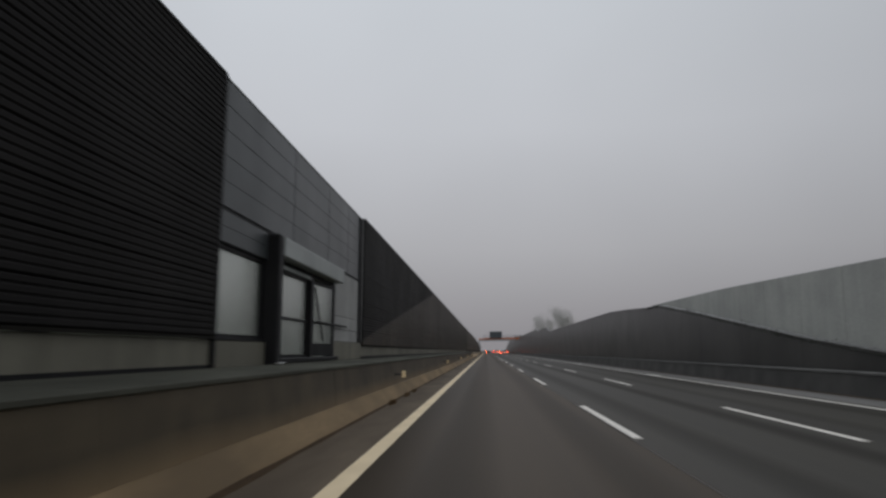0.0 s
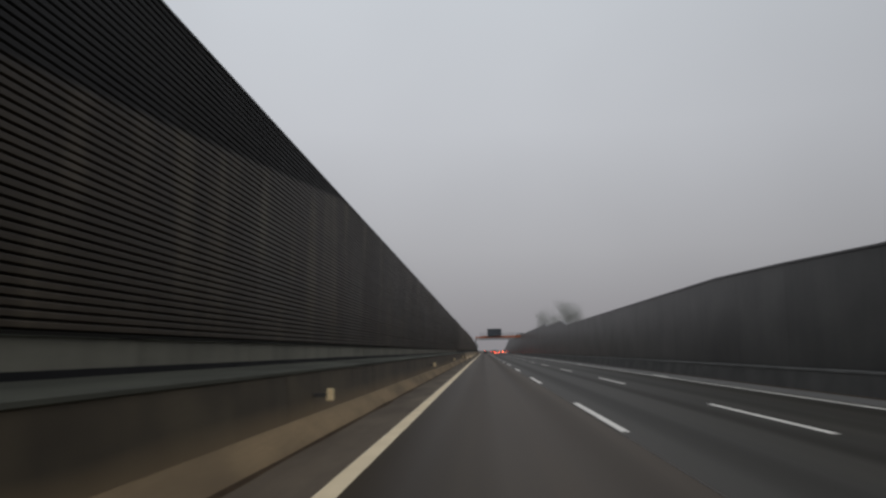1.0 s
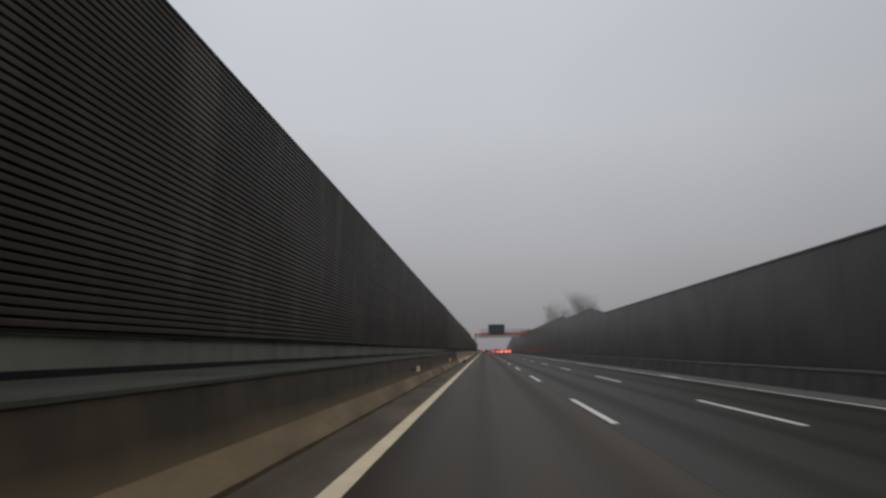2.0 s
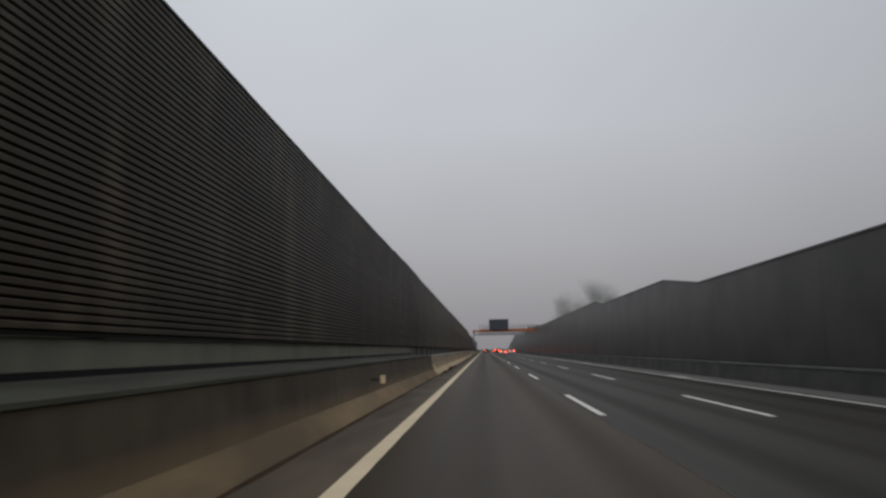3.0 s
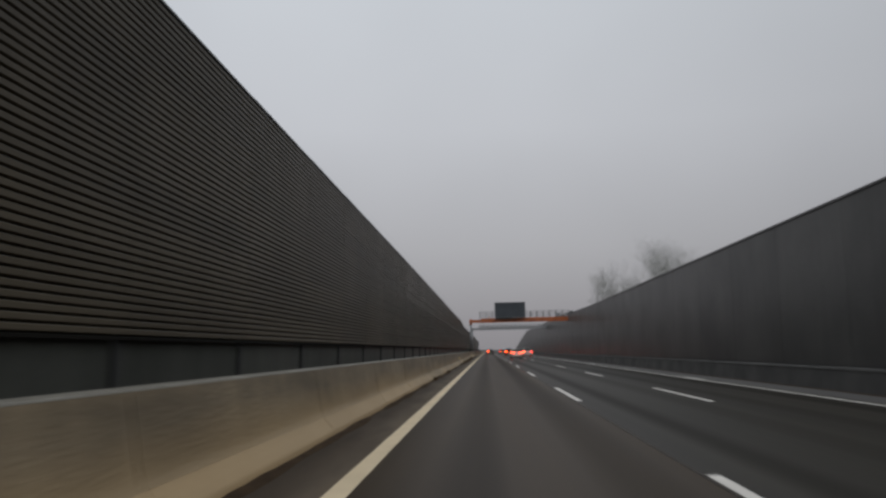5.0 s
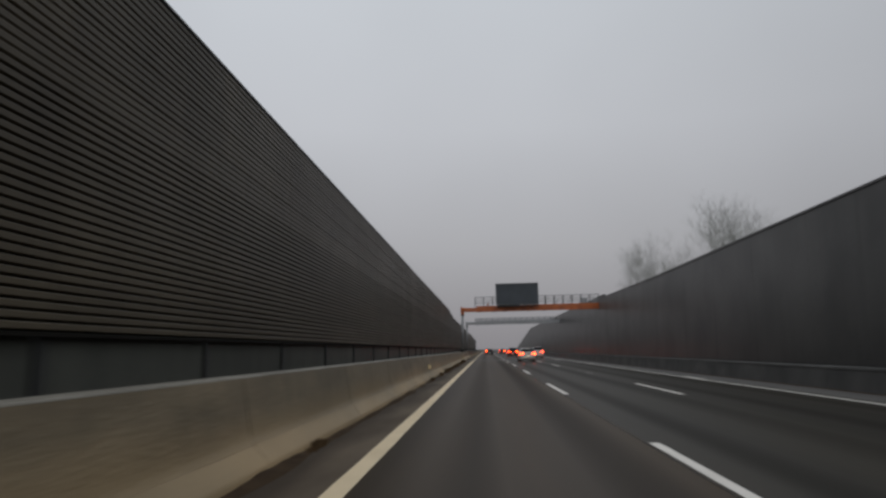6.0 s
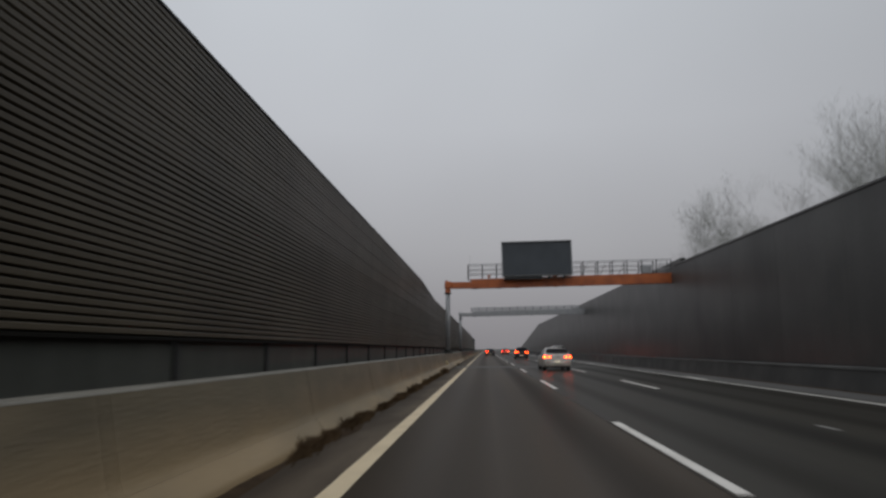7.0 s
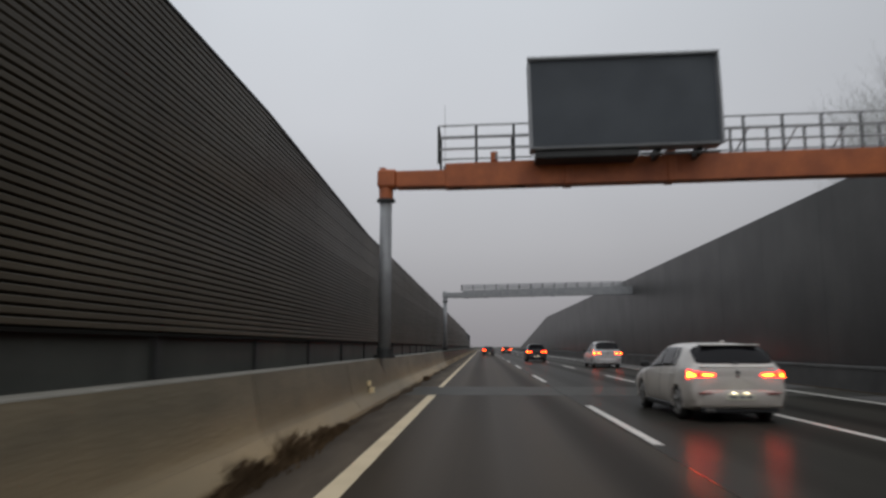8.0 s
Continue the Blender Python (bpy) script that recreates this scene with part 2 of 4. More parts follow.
LOUVRE = surface("brown_grey_acoustic_cassette", (0.076, 0.061, 0.038), 0.6, (0.05, 0.04, 0.026), 0.35, 14, 0.8, 0.1, 0.003, vary=0.26, streak=0.12, stain=cassette_tones, spec=0.15, coat=0.9, coat_rough=0.36)
# near-black groove colour: the shade between the ribs is put into it
GROOVE = surface("shade_dark_groove", (0.012, 0.011, 0.009), 0.8, None, 0.5, 14, 0.5, 0, spec=0.1)
STEEL = surface("dark_post_steel", (0.05, 0.052, 0.052), 0.55, None, 0.8, 20, 0.5, 0.15, 0.004, metal=0.3)
GALV = surface("galvanised_steel", (0.36, 0.37, 0.38), 0.5, (0.25, 0.26, 0.27), 2.5, 30, 0.6, 0.1, 0.003, metal=0.15)
ORANGE = surface("weathered_orange_paint", (0.52, 0.14, 0.036), 0.5, (0.3, 0.08, 0.03), 1.6, 18, 0.85, 0.12, 0.004, streak=0.12)
SIGN_FACE = surface("matt_black_display", (0.055, 0.066, 0.078), 0.6, (0.042, 0.05, 0.06), 1.0, 60, 0.5, 0.2, 0.004)
SIGN_FRAME = surface("grey_sign_casing", (0.3, 0.31, 0.32), 0.5, None, 1.0, 20, 0.4, 0.1, 0.004, metal=0.3)
FAR_WALL = surface("slate_grey_wall_panel", (0.054, 0.053, 0.05), 0.7, (0.028, 0.028, 0.027), 0.3, 6, 0.9, 0.2, 0.008, vary=0.14, streak=0.1, spec=0.2, coat=0.8, coat_rough=0.33)
PALE_WALL = surface("pale_concrete_panel", (0.4, 0.41, 0.385), 0.75, (0.29, 0.3, 0.285), 0.4, 9, 0.8, 0.3, 0.01, vary=0.14, streak=0.08)
LOW_CAP = surface("damp_coping_concrete", (0.1, 0.1, 0.095), 0.7, (0.055, 0.055, 0.053), 0.9, 14, 0.8, 0.3, 0.008, vary=0.2)
LOW_WALL = surface("damp_low_wall_concrete", (0.042, 0.041, 0.037), 0.7, (0.02, 0.0195, 0.0185), 0.7, 14, 0.95, 0.35, 0.01, vary=0.15)
BAY_PANEL = surface("blue_grey_painted_board", (0.036, 0.042, 0.044), 0.5, (0.026, 0.031, 0.033), 0.6, 16, 0.6, 0.2, 0.005, vary=0.25, streak=0.1, spec=0.15, coat=0.5, coat_rough=0.3)
BAY_PALE = surface("pale_grey_service_panel", (0.3, 0.305, 0.3), 0.6, (0.21, 0.215, 0.21), 0.8, 16, 0.6, 0.15, 0.004, vary=0.15, streak=0.15, spec=0.2)
BAY_LEDGE = surface("pale_metal_lintel", (0.3, 0.325, 0.32), 0.5, None, 0.8, 16, 0.4, 0.15, 0.004, metal=0.2)
FRAME_DARK = surface("black_window_frame", (0.011, 0.011, 0.012), 0.55, None, 1, 20, 0.4, 0.1, 0.003, spec=0.15)
FROSTED = glass("frosted_glazing", (0.5, 0.53, 0.49), 0.25, 0.95)
# bark paler than wet wood: fading by haze is put into the colour
BARK = surface("haze_pale_bark", (0.4, 0.41, 0.38), 0.9, (0.25, 0.255, 0.235), 3, 20, 0.6, 0.4, 0.02, spec=0.2)
LITTER = surface("brown_leaf_litter", (0.06, 0.038, 0.02), 0.95, (0.03, 0.02, 0.012), 4, 40, 0.8, 0.7, 0.02, spec=0.15)
WEED = surface("dead_brown_weed", (0.12, 0.078, 0.042), 0.9, (0.06, 0.04, 0.022), 5, 30, 0.7, 0.2, 0.004, vary=0.4, spec=0.2)
REFLECTOR = surface("amber_reflector", (0.95, 0.78, 0.48), 0.25, (0.85, 0.65, 0.36), 8, 60, 0.4, 0.1, 0.002, coat=0.6)
REFLECT_BACK = surface("reflector_bracket", (0.06, 0.058, 0.055), 0.5, None, 3, 30, 0.3, 0.1, 0.002)
WHITE_CAR = surface("dirty_white_car_paint", (0.76, 0.72, 0.67), 0.3, (0.6, 0.555, 0.51), 1.5, 30, 0.5, 0.02, 0.001, coat=0.4, stain=road_grime)
SILVER_CAR = surface("pale_silver_car_paint", (0.66, 0.64, 0.63), 0.32, (0.52, 0.5, 0.49), 1.5, 30, 0.4, 0.02, 0.001, coat=0.4)
BLACK_CAR = surface("dark_car_paint", (0.03, 0.028, 0.03), 0.3, None, 1.5, 30, 0.4, 0.02, 0.001, coat=0.5)
TINTED = glass("tinted_car_glass", (0.012, 0.012, 0.014), 0.06, 0.0)
TINTED.node_tree.nodes["Principled BSDF"].inputs["IOR"].default_value = 1.25
PLASTIC = surface("black_trim_plastic", (0.018, 0.018, 0.019), 0.6, None, 4, 60, 0.4, 0.1, 0.002)
RUBBER = surface("tyre_rubber", (0.015, 0.015, 0.015), 0.8, (0.03, 0.028, 0.025), 5, 60, 0.5, 0.2, 0.003)
ALLOY = surface("dusty_alloy", (0.26, 0.25, 0.24), 0.4, (0.2, 0.19, 0.18), 6, 50, 0.5, 0.05, 0.002, metal=0.7)
LENS_RED = glow("lit_red_lens", (1.0, 0.006, 0.004), 11.0)
LENS_HOT = glow("lit_brake_core", (1.0, 0.075, 0.005), 46.0)
PLATE = surface("pale_number_plate", (0.75, 0.74, 0.62), 0.5, None, 5, 60, 0.2, 0.05, 0.001)
PLATE_LAMP = glow("plate_lamp", (1.0, 0.9, 0.6), 4.0)
RED_PLASTIC = surface("dark_red_reflector", (0.25, 0.02, 0.02), 0.3, None, 3, 30, 0.2, 0)
PLATE_BAR = surface("plate_bar", (0.2, 0.2, 0.2), 0.6, None, 5, 60, 0.2, 0.0, 0.001)


# ---------------------------------------------------------------- building helpers
def mesh_of(name, bm, material, smooth=False, sharp=None):
    bmesh.ops.recalc_face_normals(bm, faces=bm.faces)
    if sharp:
        for e in bm.edges:
            e.smooth = len(e.link_faces) == 2 and e.calc_face_angle(0) < sharp
    me = bpy.data.meshes.new(name)
    for f in bm.faces:
        f.smooth = smooth
    bm.to_mesh(me)
    bm.free()
    for m in material if isinstance(material, (list, tuple)) else [material]:
        me.materials.append(m)
    return me


def part(name, bm, material, parent=None, label="", smooth=False):
    ob = new(name, bm if isinstance(bm, bpy.types.Mesh) else mesh_of(name, bm, material, smooth))
    if parent:
        ob.parent = parent
    return tagged(ob, label)


def empty(name, m, label, category, group="", kind=""):
    ob = new(name)
    ob.empty_display_size = 0.2
    ob.matrix_basis = m
    return tagged(ob, label, category, group, kind)


def add_box(bm, x0, x1, y0, y1, z0, z1, bevel=0.0, index=0):
    made = bmesh.ops.create_cube(bm, size=1.0, matrix=Matrix.Translation(((x0 + x1) / 2, (y0 + y1) / 2, (z0 + z1) / 2)) @ Matrix.Diagonal((x1 - x0, y1 - y0, z1 - z0, 1)))
    faces = {f for v in made["verts"] for f in v.link_faces}
    for f in faces:
        f.material_index = index
    if bevel:
        edges = {e for v in made["verts"] for e in v.link_edges}
        bmesh.ops.bevel(bm, geom=list(edges), offset=bevel, segments=1, affect="EDGES")
    return bm


def boxy(x0, x1, y0, y1, z0, z1, bevel=0.0):
    return add_box(bmesh.new(), x0, x1, y0, y1, z0, z1, bevel)


def add_tube(bm, a, b, r, seg=8, r2=None):
    a, b = Vector(a), Vector(b)
    d = b - a
    bmesh.ops.create_cone(bm, cap_ends=True, segments=seg, radius1=r, radius2=r if r2 is None else r2, depth=d.length,
                          matrix=Matrix.Translation((a + b) / 2) @ d.to_track_quat("Z", "Y").to_matrix().to_4x4())
    return bm


def tube(a, b, r, seg=8, r2=None):
    return add_tube(bmesh.new(), a, b, r, seg, r2)


def extrude_profile(points, y0, y1, steps=1, index_of=None, wobble=0.0):
    """A closed outline in x and z, drawn along y."""
    bm = bmesh.new()
    rings = []
    for s in range(steps + 1):
        y = y0 + (y1 - y0) * s / steps
        rings.append([bm.verts.new((x + wobble * noise.noise((y * 0.7, i * 3.1, 0)), y, z)) for i, (x, z) in enumerate(points)])
    n = len(points)
    for a, b in zip(rings, rings[1:]):
        for i in range(n):
            f = bm.faces.new((a[i], a[(i + 1) % n], b[(i + 1) % n], b[i]))
            if index_of:
                f.material_index = index_of(i)
    bm.faces.new(rings[0])
    bm.faces.new(rings[-1][::-1])
    return bm


# ---------------------------------------------------------------- ground and road
WALL_END = 519.3
ground = tagged(part("ground", boxy(-2500, 2500, -400, 4000, -1.0, -0.03), SOIL), "dark rough grass and soil beside the road", "ground", kind="structure")
road = tagged(part("road", boxy(-1.58, 9.95, -60, 1500, -0.3, 0.0), ASPHALT), "wet dark three-lane motorway asphalt", "road", kind="structure")
tagged(part("road_margin", boxy(-4.4, -1.58, -60, 1500, -0.3, 0.002), MARGIN), "dirty brownish asphalt margin beside the barrier", "margin", kind="structure")
tagged(part("road_shoulder", boxy(9.95, 13.2, -60, 1500, -0.3, 0.002), SHOULDER), "pale damp concrete shoulder strip", "shoulder", kind="structure")
tagged(part("road_joint", boxy(-2.4, 11.4, 291.0, 295.3, -0.1, 0.003), JOINT), "paler resurfaced band across the lanes", "road joint", kind="structure")


# unseen bank, added as a dark background for the frosted panes
bank = bmesh.new()
prev = None
for k in range(60):
    y = -40 + 6 * k
    cur = [bank.verts.new((x, y, z + (0.5 * noise.noise((x * 0.2, y * 0.15, 0)) if z > 0.5 else 0))) for x, z in ((-20, -0.04), (-23, 1.6), (-27, 3.6), (-33, 4.8), (-50, 5.0), (-50, -0.04))]
    if prev:
        for i in range(5):
            bank.faces.new((prev[i], prev[i + 1], cur[i + 1], cur[i]))
    prev = cur
tagged(part("earth_bank", bank, SOIL), "unseen dark bank added behind the frosted windows", "earth bank", kind="structure")


def line_strip(x, width, y0, y1):
    bm = bmesh.new()
    steps = max(2, int((y1 - y0) / 0.5))
    left, right = [], []
    for s in range(steps + 1):
        y = y0 + (y1 - y0) * s / steps
        a, b = noise.noise((x, y * 1.3, 0)) * 0.008, noise.noise((x + 9, y * 1.3, 0)) * 0.008
        left.append(bm.verts.new((x - width / 2 + a, y, 0.007)))
        right.append(bm.verts.new((x + width / 2 + b, y, 0.007)))
    for i in range(steps):
        bm.faces.new((left[i], right[i], right[i + 1], left[i + 1]))
    made = bmesh.ops.extrude_face_region(bm, geom=bm.faces[:])
    bmesh.ops.translate(bm, verts=[v for v in made["geom"] if isinstance(v, bmesh.types.BMVert)], vec=(0, 0, -0.006))
    return bm


tagged(part("edge_line", line_strip(-1.45, 0.23, -40, 290.9), PAINT), "worn solid white edge line beside the margin", "road marking", kind="structure")
tagged(part("edge_line", line_strip(-1.45, 0.16, 295.0, 640), PAINT), "thinner solid white edge line past the road joint", "road marking", kind="structure")
tagged(part("edge_line", line_strip(9.58, 0.16, -40, 640), DASH_PAINT), "solid white edge line beside the shoulder", "road marking", kind="structure")
dash_mesh = mesh_of("lane_dash", line_strip(0, 0.15, -6.5, 0.15), DASH_PAINT)
for lane in (2.43, 5.89):
    for k in range(-2, 30):
        if lane > 5 and k == 13:
            continue
        d = tagged(part("lane_dash", dash_mesh, None), "white lane dash on wet asphalt", "road marking", "lane dashes", "structure")
        d.matrix_basis = pose(lane, 17.9 + 17.96 * k, 0)
tagged(part("tar_seam", boxy(2.29, 2.32, -40, 640, -0.02, 0.003), TAR), "glossy black tar seam between two lanes", "tar seam", kind="structure")
rub = bmesh.new()
for y0, y1, half in ((245.1, 247.4, 0.07), (248.2, 248.5, 0.03), (250.3, 251.1, 0.055)):
    add_box(rub, 5.89 - half, 5.89 + half, y0, y1, 0.001, 0.006)
tagged(part("worn_lane_dash", rub, surface("rubbed_off_road_paint", (0.25, 0.24, 0.22), 0.6, (0.1, 0.096, 0.09), 2.0, 35, 0.9, 0.3, 0.004)), "almost worn-away lane dash with only its ends left", "road marking", kind="structure")
tab_mesh = mesh_of("edge_tab", line_strip(0, 0.15, 0.0, 3.2), DASH_PAINT)
for k in range(-2, 15):
    d = tagged(part("edge_tab", tab_mesh, None), "short white tab against the outer side of the edge line", "road marking", "edge line tabs", "structure")
    d.matrix_basis = pose(9.765, 73.6 + 32.8 * k, 0)
# added dark strip, stands in for the wall's dark lower band
tagged(part("wall_foot_dirt", boxy(11.28, 11.53, -40, 530, -0.05, 0.011, 0.004), LITTER), "flat dark strip added along the low wall foot", "dirt", kind="stuff")

# ---------------------------------------------------------------- left barriers
OLD_PARTS = (("face", [(-2.733, 0.332), (-2.79, 0.998), (-3.0, 0.998), (-3.0, 0.332)], OLD_CONCRETE, ""),
             ("toe", [(-2.49, 0.0), (-2.52, 0.06), (-2.73, 0.33), (-3.0, 0.33), (-3.0, 0.0)], TOE_CONCRETE, "sloping toe in a warm headlit colour"),
             ("ledge", [(-2.775, 1.0), (-2.76, 1.012), (-2.76, 1.05), (-2.775, 1.06), (-3.93, 1.09), (-3.93, 1.0)], LEDGE_CONCRETE, "pale damp flat ledge"))
NEW_PARTS = (("body", [(-2.628, 0.292), (-2.652, 0.335), (-2.67, 0.39), (-2.687, 0.47), (-2.794, 1.036), (-3.03, 1.036), (-3.148, 0.292)], PALE_CONCRETE, ""),
             ("toe", [(-2.43, 0.0), (-2.44, 0.08), (-2.47, 0.118), (-2.54, 0.19), (-2.6, 0.255), (-2.627, 0.29), (-3.15, 0.29), (-3.36, 0.08), (-3.37, 0.0)], TOE_PALE, "sloping toe in a warm headlit colour"),
             ("top_edge", [(-2.795, 1.038), (-2.802, 1.052), (-2.82, 1.06), (-3.01, 1.06), (-3.025, 1.052), (-3.03, 1.038)], EDGE_PALE, "rain-washed pale top edge"))


def barrier_row(name, parts, y, length, count, label, category, group):
    """Sections end to end, each of three cast parts."""
    made = [(nm, mesh_of(nm, extrude_profile(pts, 0.006, length - 0.006, int(length), None, 0.006), m, True, 0.6), lab) for nm, pts, m, lab in parts]
    for k in range(count):
        top = empty(name, pose(0, y + k * length, 0), label, category, group)
        for nm, me, lab in made:
            part(nm, me, None, top, lab)


barrier_row("concrete_parapet", OLD_PARTS, -43.0, 8.0, 23, "sooty concrete parapet section with a pale flat ledge on top", "parapet", "old parapet sections")
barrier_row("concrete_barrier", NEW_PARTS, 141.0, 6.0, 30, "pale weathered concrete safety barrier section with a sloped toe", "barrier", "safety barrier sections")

barrier_row("concrete_parapet", OLD_PARTS, 321.2, 8.0, 25, "sooty concrete parapet section with a pale flat ledge on top", "parapet", "old parapet sections")

# ---------------------------------------------------------------- noise wall on the left: bays of ribbed cassettes
PITCH, RIBS, BASE_Z = 0.0936, 5, 1.535


def cassette_mesh(length, face, sunk, deep=0.036):
    """A cassette with five flat ribs and sunk grooves."""
    pts = []
    for r in range(RIBS):
        z = r * PITCH
        pts += [(-deep, z + 0.008), (-0.004, z + 0.018), (0.0, z + 0.024), (0.0, z + 0.074), (-0.004, z + 0.08), (-deep, z + 0.087)]
    pts += [(-0.1, RIBS * PITCH - 0.0003), (-0.1, 0.0003)]

    # groove floors take the second, shade-coloured material
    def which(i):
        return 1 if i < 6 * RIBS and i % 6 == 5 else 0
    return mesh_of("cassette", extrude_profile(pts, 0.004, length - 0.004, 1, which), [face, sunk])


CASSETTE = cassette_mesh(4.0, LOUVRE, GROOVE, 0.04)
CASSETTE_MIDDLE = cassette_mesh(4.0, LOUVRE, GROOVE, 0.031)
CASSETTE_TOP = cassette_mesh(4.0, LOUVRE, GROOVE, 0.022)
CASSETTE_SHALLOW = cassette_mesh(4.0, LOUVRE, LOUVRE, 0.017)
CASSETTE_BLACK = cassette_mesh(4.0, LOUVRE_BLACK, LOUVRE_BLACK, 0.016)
SLAB = mesh_of("plinth_slab", boxy(-0.3, -0.11, 0.09, 3.91, 0.0, BASE_Z - 0.02, 0.012), SLAB_CONCRETE)
SLAB_PALE = mesh_of("plinth_slab", boxy(-0.3, -0.06, 0.004, 3.996, 0.0, BASE_Z - 0.05, 0.008), SLAB_OLD)
POST = mesh_of("post", add_box(add_box(boxy(-0.09, -0.075, -0.08, 0.08, 0.0, BASE_Z + 3.6), -0.3, -0.075, -0.012, 0.012, 0.0, BASE_Z + 3.6), -0.315, -0.3, -0.08, 0.08, 0.0, BASE_Z + 3.6), STEEL)
CAP = mesh_of("cap", boxy(-0.13, 0.02, 0.0, 4.0, 0.0, 0.05, 0.01), STEEL)
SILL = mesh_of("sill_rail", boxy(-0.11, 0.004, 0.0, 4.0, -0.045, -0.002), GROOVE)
SKIRT = mesh_of("skirt", boxy(-0.058, -0.045, 0.0, 4.0, 0.95, 1.165), FRAME_DARK)


Y_END = 10.25


def wall_bay(x, y, count, capped=True, lift=0.0):
    """lift: how far the cassettes start above the usual height."""
    base = BASE_Z + lift
    label = "brown-grey ribbed acoustic wall bay on a concrete plinth" if y > 50 else "blackish ribbed acoustic wall bay on a concrete plinth"
    bay = empty("noise_wall_bay", pose(x, y, 0), label, "noise wall", "noise wall bays")
    part("post", POST, None, bay, "dark steel post")
    part("plinth_slab", SLAB if y > 140 else SLAB_PALE, None, bay, "grey concrete slab").scale.z = base / BASE_Z
    part("sill_rail", SILL, None, bay).location = (0, 0, base)
    if y < 140:
        part("skirt", SKIRT, None, bay, "black rubber skirt above the ledge")
    for i in range(count):
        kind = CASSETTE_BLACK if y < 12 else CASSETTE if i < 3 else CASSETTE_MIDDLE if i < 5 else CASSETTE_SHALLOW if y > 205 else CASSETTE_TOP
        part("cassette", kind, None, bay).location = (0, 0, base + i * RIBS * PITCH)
    if capped:
        part("cap", CAP, None, bay, "dark metal cap").location = (0, 0, base + count * RIBS * PITCH)
    return bay


# the wall's top rises and sinks a little along the road
SAG = [(20, 1.0), (60, 0.997), (100, 0.993), (120, 0.987), (132, 0.986), (141, 1.0), (145, 0.999), (149, 0.988), (182, 0.987), (206, 1.0), (238, 1.0), (247, 0.995), (256, 0.996), (266, 1.0), (700, 1.0)]


def sag_at(y):
    for (a, za), (b, zb) in zip(SAG, SAG[1:]):
        if a <= y <= b:
            return za + (zb - za) * (y - a) / (b - a)
    return 1.0


for k in range(124):
    y = 23.3 + 4 * k
    made = wall_bay(-4.05, y, 9 if y < 282 else 8 if y < 430 else max(1, 8 - int((y - 430) / 11)), not 282 < y < 294)
    made.scale.z = sag_at(y + 2)
    if 282 < y < 294:
        full, drop = RIBS * PITCH, 0.468 / 12
        h0, h1 = full - drop * (y - 283.3), full - drop * (y - 279.3)
        def trimmed(bm):
            for v in bm.verts:
                v.co.z = min(v.co.z, max(0.006, h0 - drop * v.co.y))
            return bm
        rim = boxy(-0.13, 0.02, 0.0, 4.0, 0.0, 0.05, 0.01)
        for v in rim.verts:
            v.co.z += h0 - drop * v.co.y
        part("cap", rim, STEEL, made, "sloping dark metal cap").location = (0, 0, BASE_Z + 8 * full)
        part("sloped_panel", trimmed(boxy(-0.1, -0.036, 0.004, 3.996, 0.002, 1.0)), GROOVE, made).location = (0, 0, BASE_Z + 8 * full)
        for r in range(RIBS):
            z0, z1 = 0.022 + r * PITCH, 0.074 + r * PITCH
            run = 3.992 if h1 > z1 else max(0.0, min(3.992, (h0 - z0) / drop))
            if run > 0.3:
                part("rib", trimmed(boxy(-0.034, 0.0, 0.004, 0.004 + run, z0, z1)), LOUVRE, made).location = (0, 0, BASE_Z + 8 * full)
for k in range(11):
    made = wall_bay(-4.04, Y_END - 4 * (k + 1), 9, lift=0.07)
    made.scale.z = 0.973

# ---------------------------------------------------------------- service bay with glazing between the two dark walls
X = -4.1
bay = empty("service_bay", pose(0, 0, 0), "dark boarded service bay with frosted windows and a door ajar", "service bay")
Y0, Y1, Y2, Y3, Y4, Y5 = 10.33, 12.88, 13.18, 16.3, 18.55, 22.45


def boards(y0, y1, z0, z1, count):
    """Lapped boards, each tilted a little out at its foot."""
    h = (z1 - z0) / count
    for i in range(count):
        b = boxy(X - 0.03, X, y0, y1, z0 + i * h, z0 + (i + 1) * h - 0.005)
        for v in b.verts:
            if v.co.z < z0 + (i + 0.5) * h:
                v.co.x += 0.005
        part("board", b, BAY_PANEL, bay)
    part("backing", boxy(X - 0.12, X - 0.032, y0, y1, z0, z1), FRAME_DARK, bay)


for a, b in ((Y0, 14.6), (14.63, 18.0), (18.03, 20.6), (20.63, Y5)):
    boards(a, b, 3.63, 5.69, 5)
part("backing", boxy(X - 0.12, X - 0.045, 18.9, Y5, 1.6, 3.56), FRAME_DARK, bay)
for z0, z1 in ((1.605, 1.93), (1.945, 2.3), (2.31, 3.555)):
    part("service_panel", boxy(X - 0.043, X, 18.9, Y5, z0, z1, 0.004), BAY_PALE, bay, "pale grey flush panel")
part("joint_rail", boxy(X - 0.12, X - 0.02, Y0, Y5, 3.562, 3.628), FRAME_DARK, bay)
boards(Y0, Y1 - 0.004, 3.06, 3.56, 2)
part("plinth_slab", boxy(X - 0.2, X + 0.02, Y0, Y1 - 0.004, 0.0, 1.5, 0.01), SLAB_OLD, bay)
part("sill", boxy(X - 0.14, X + 0.03, Y0, Y1 - 0.004, 1.502, 1.55, 0.006), FRAME_DARK, bay)


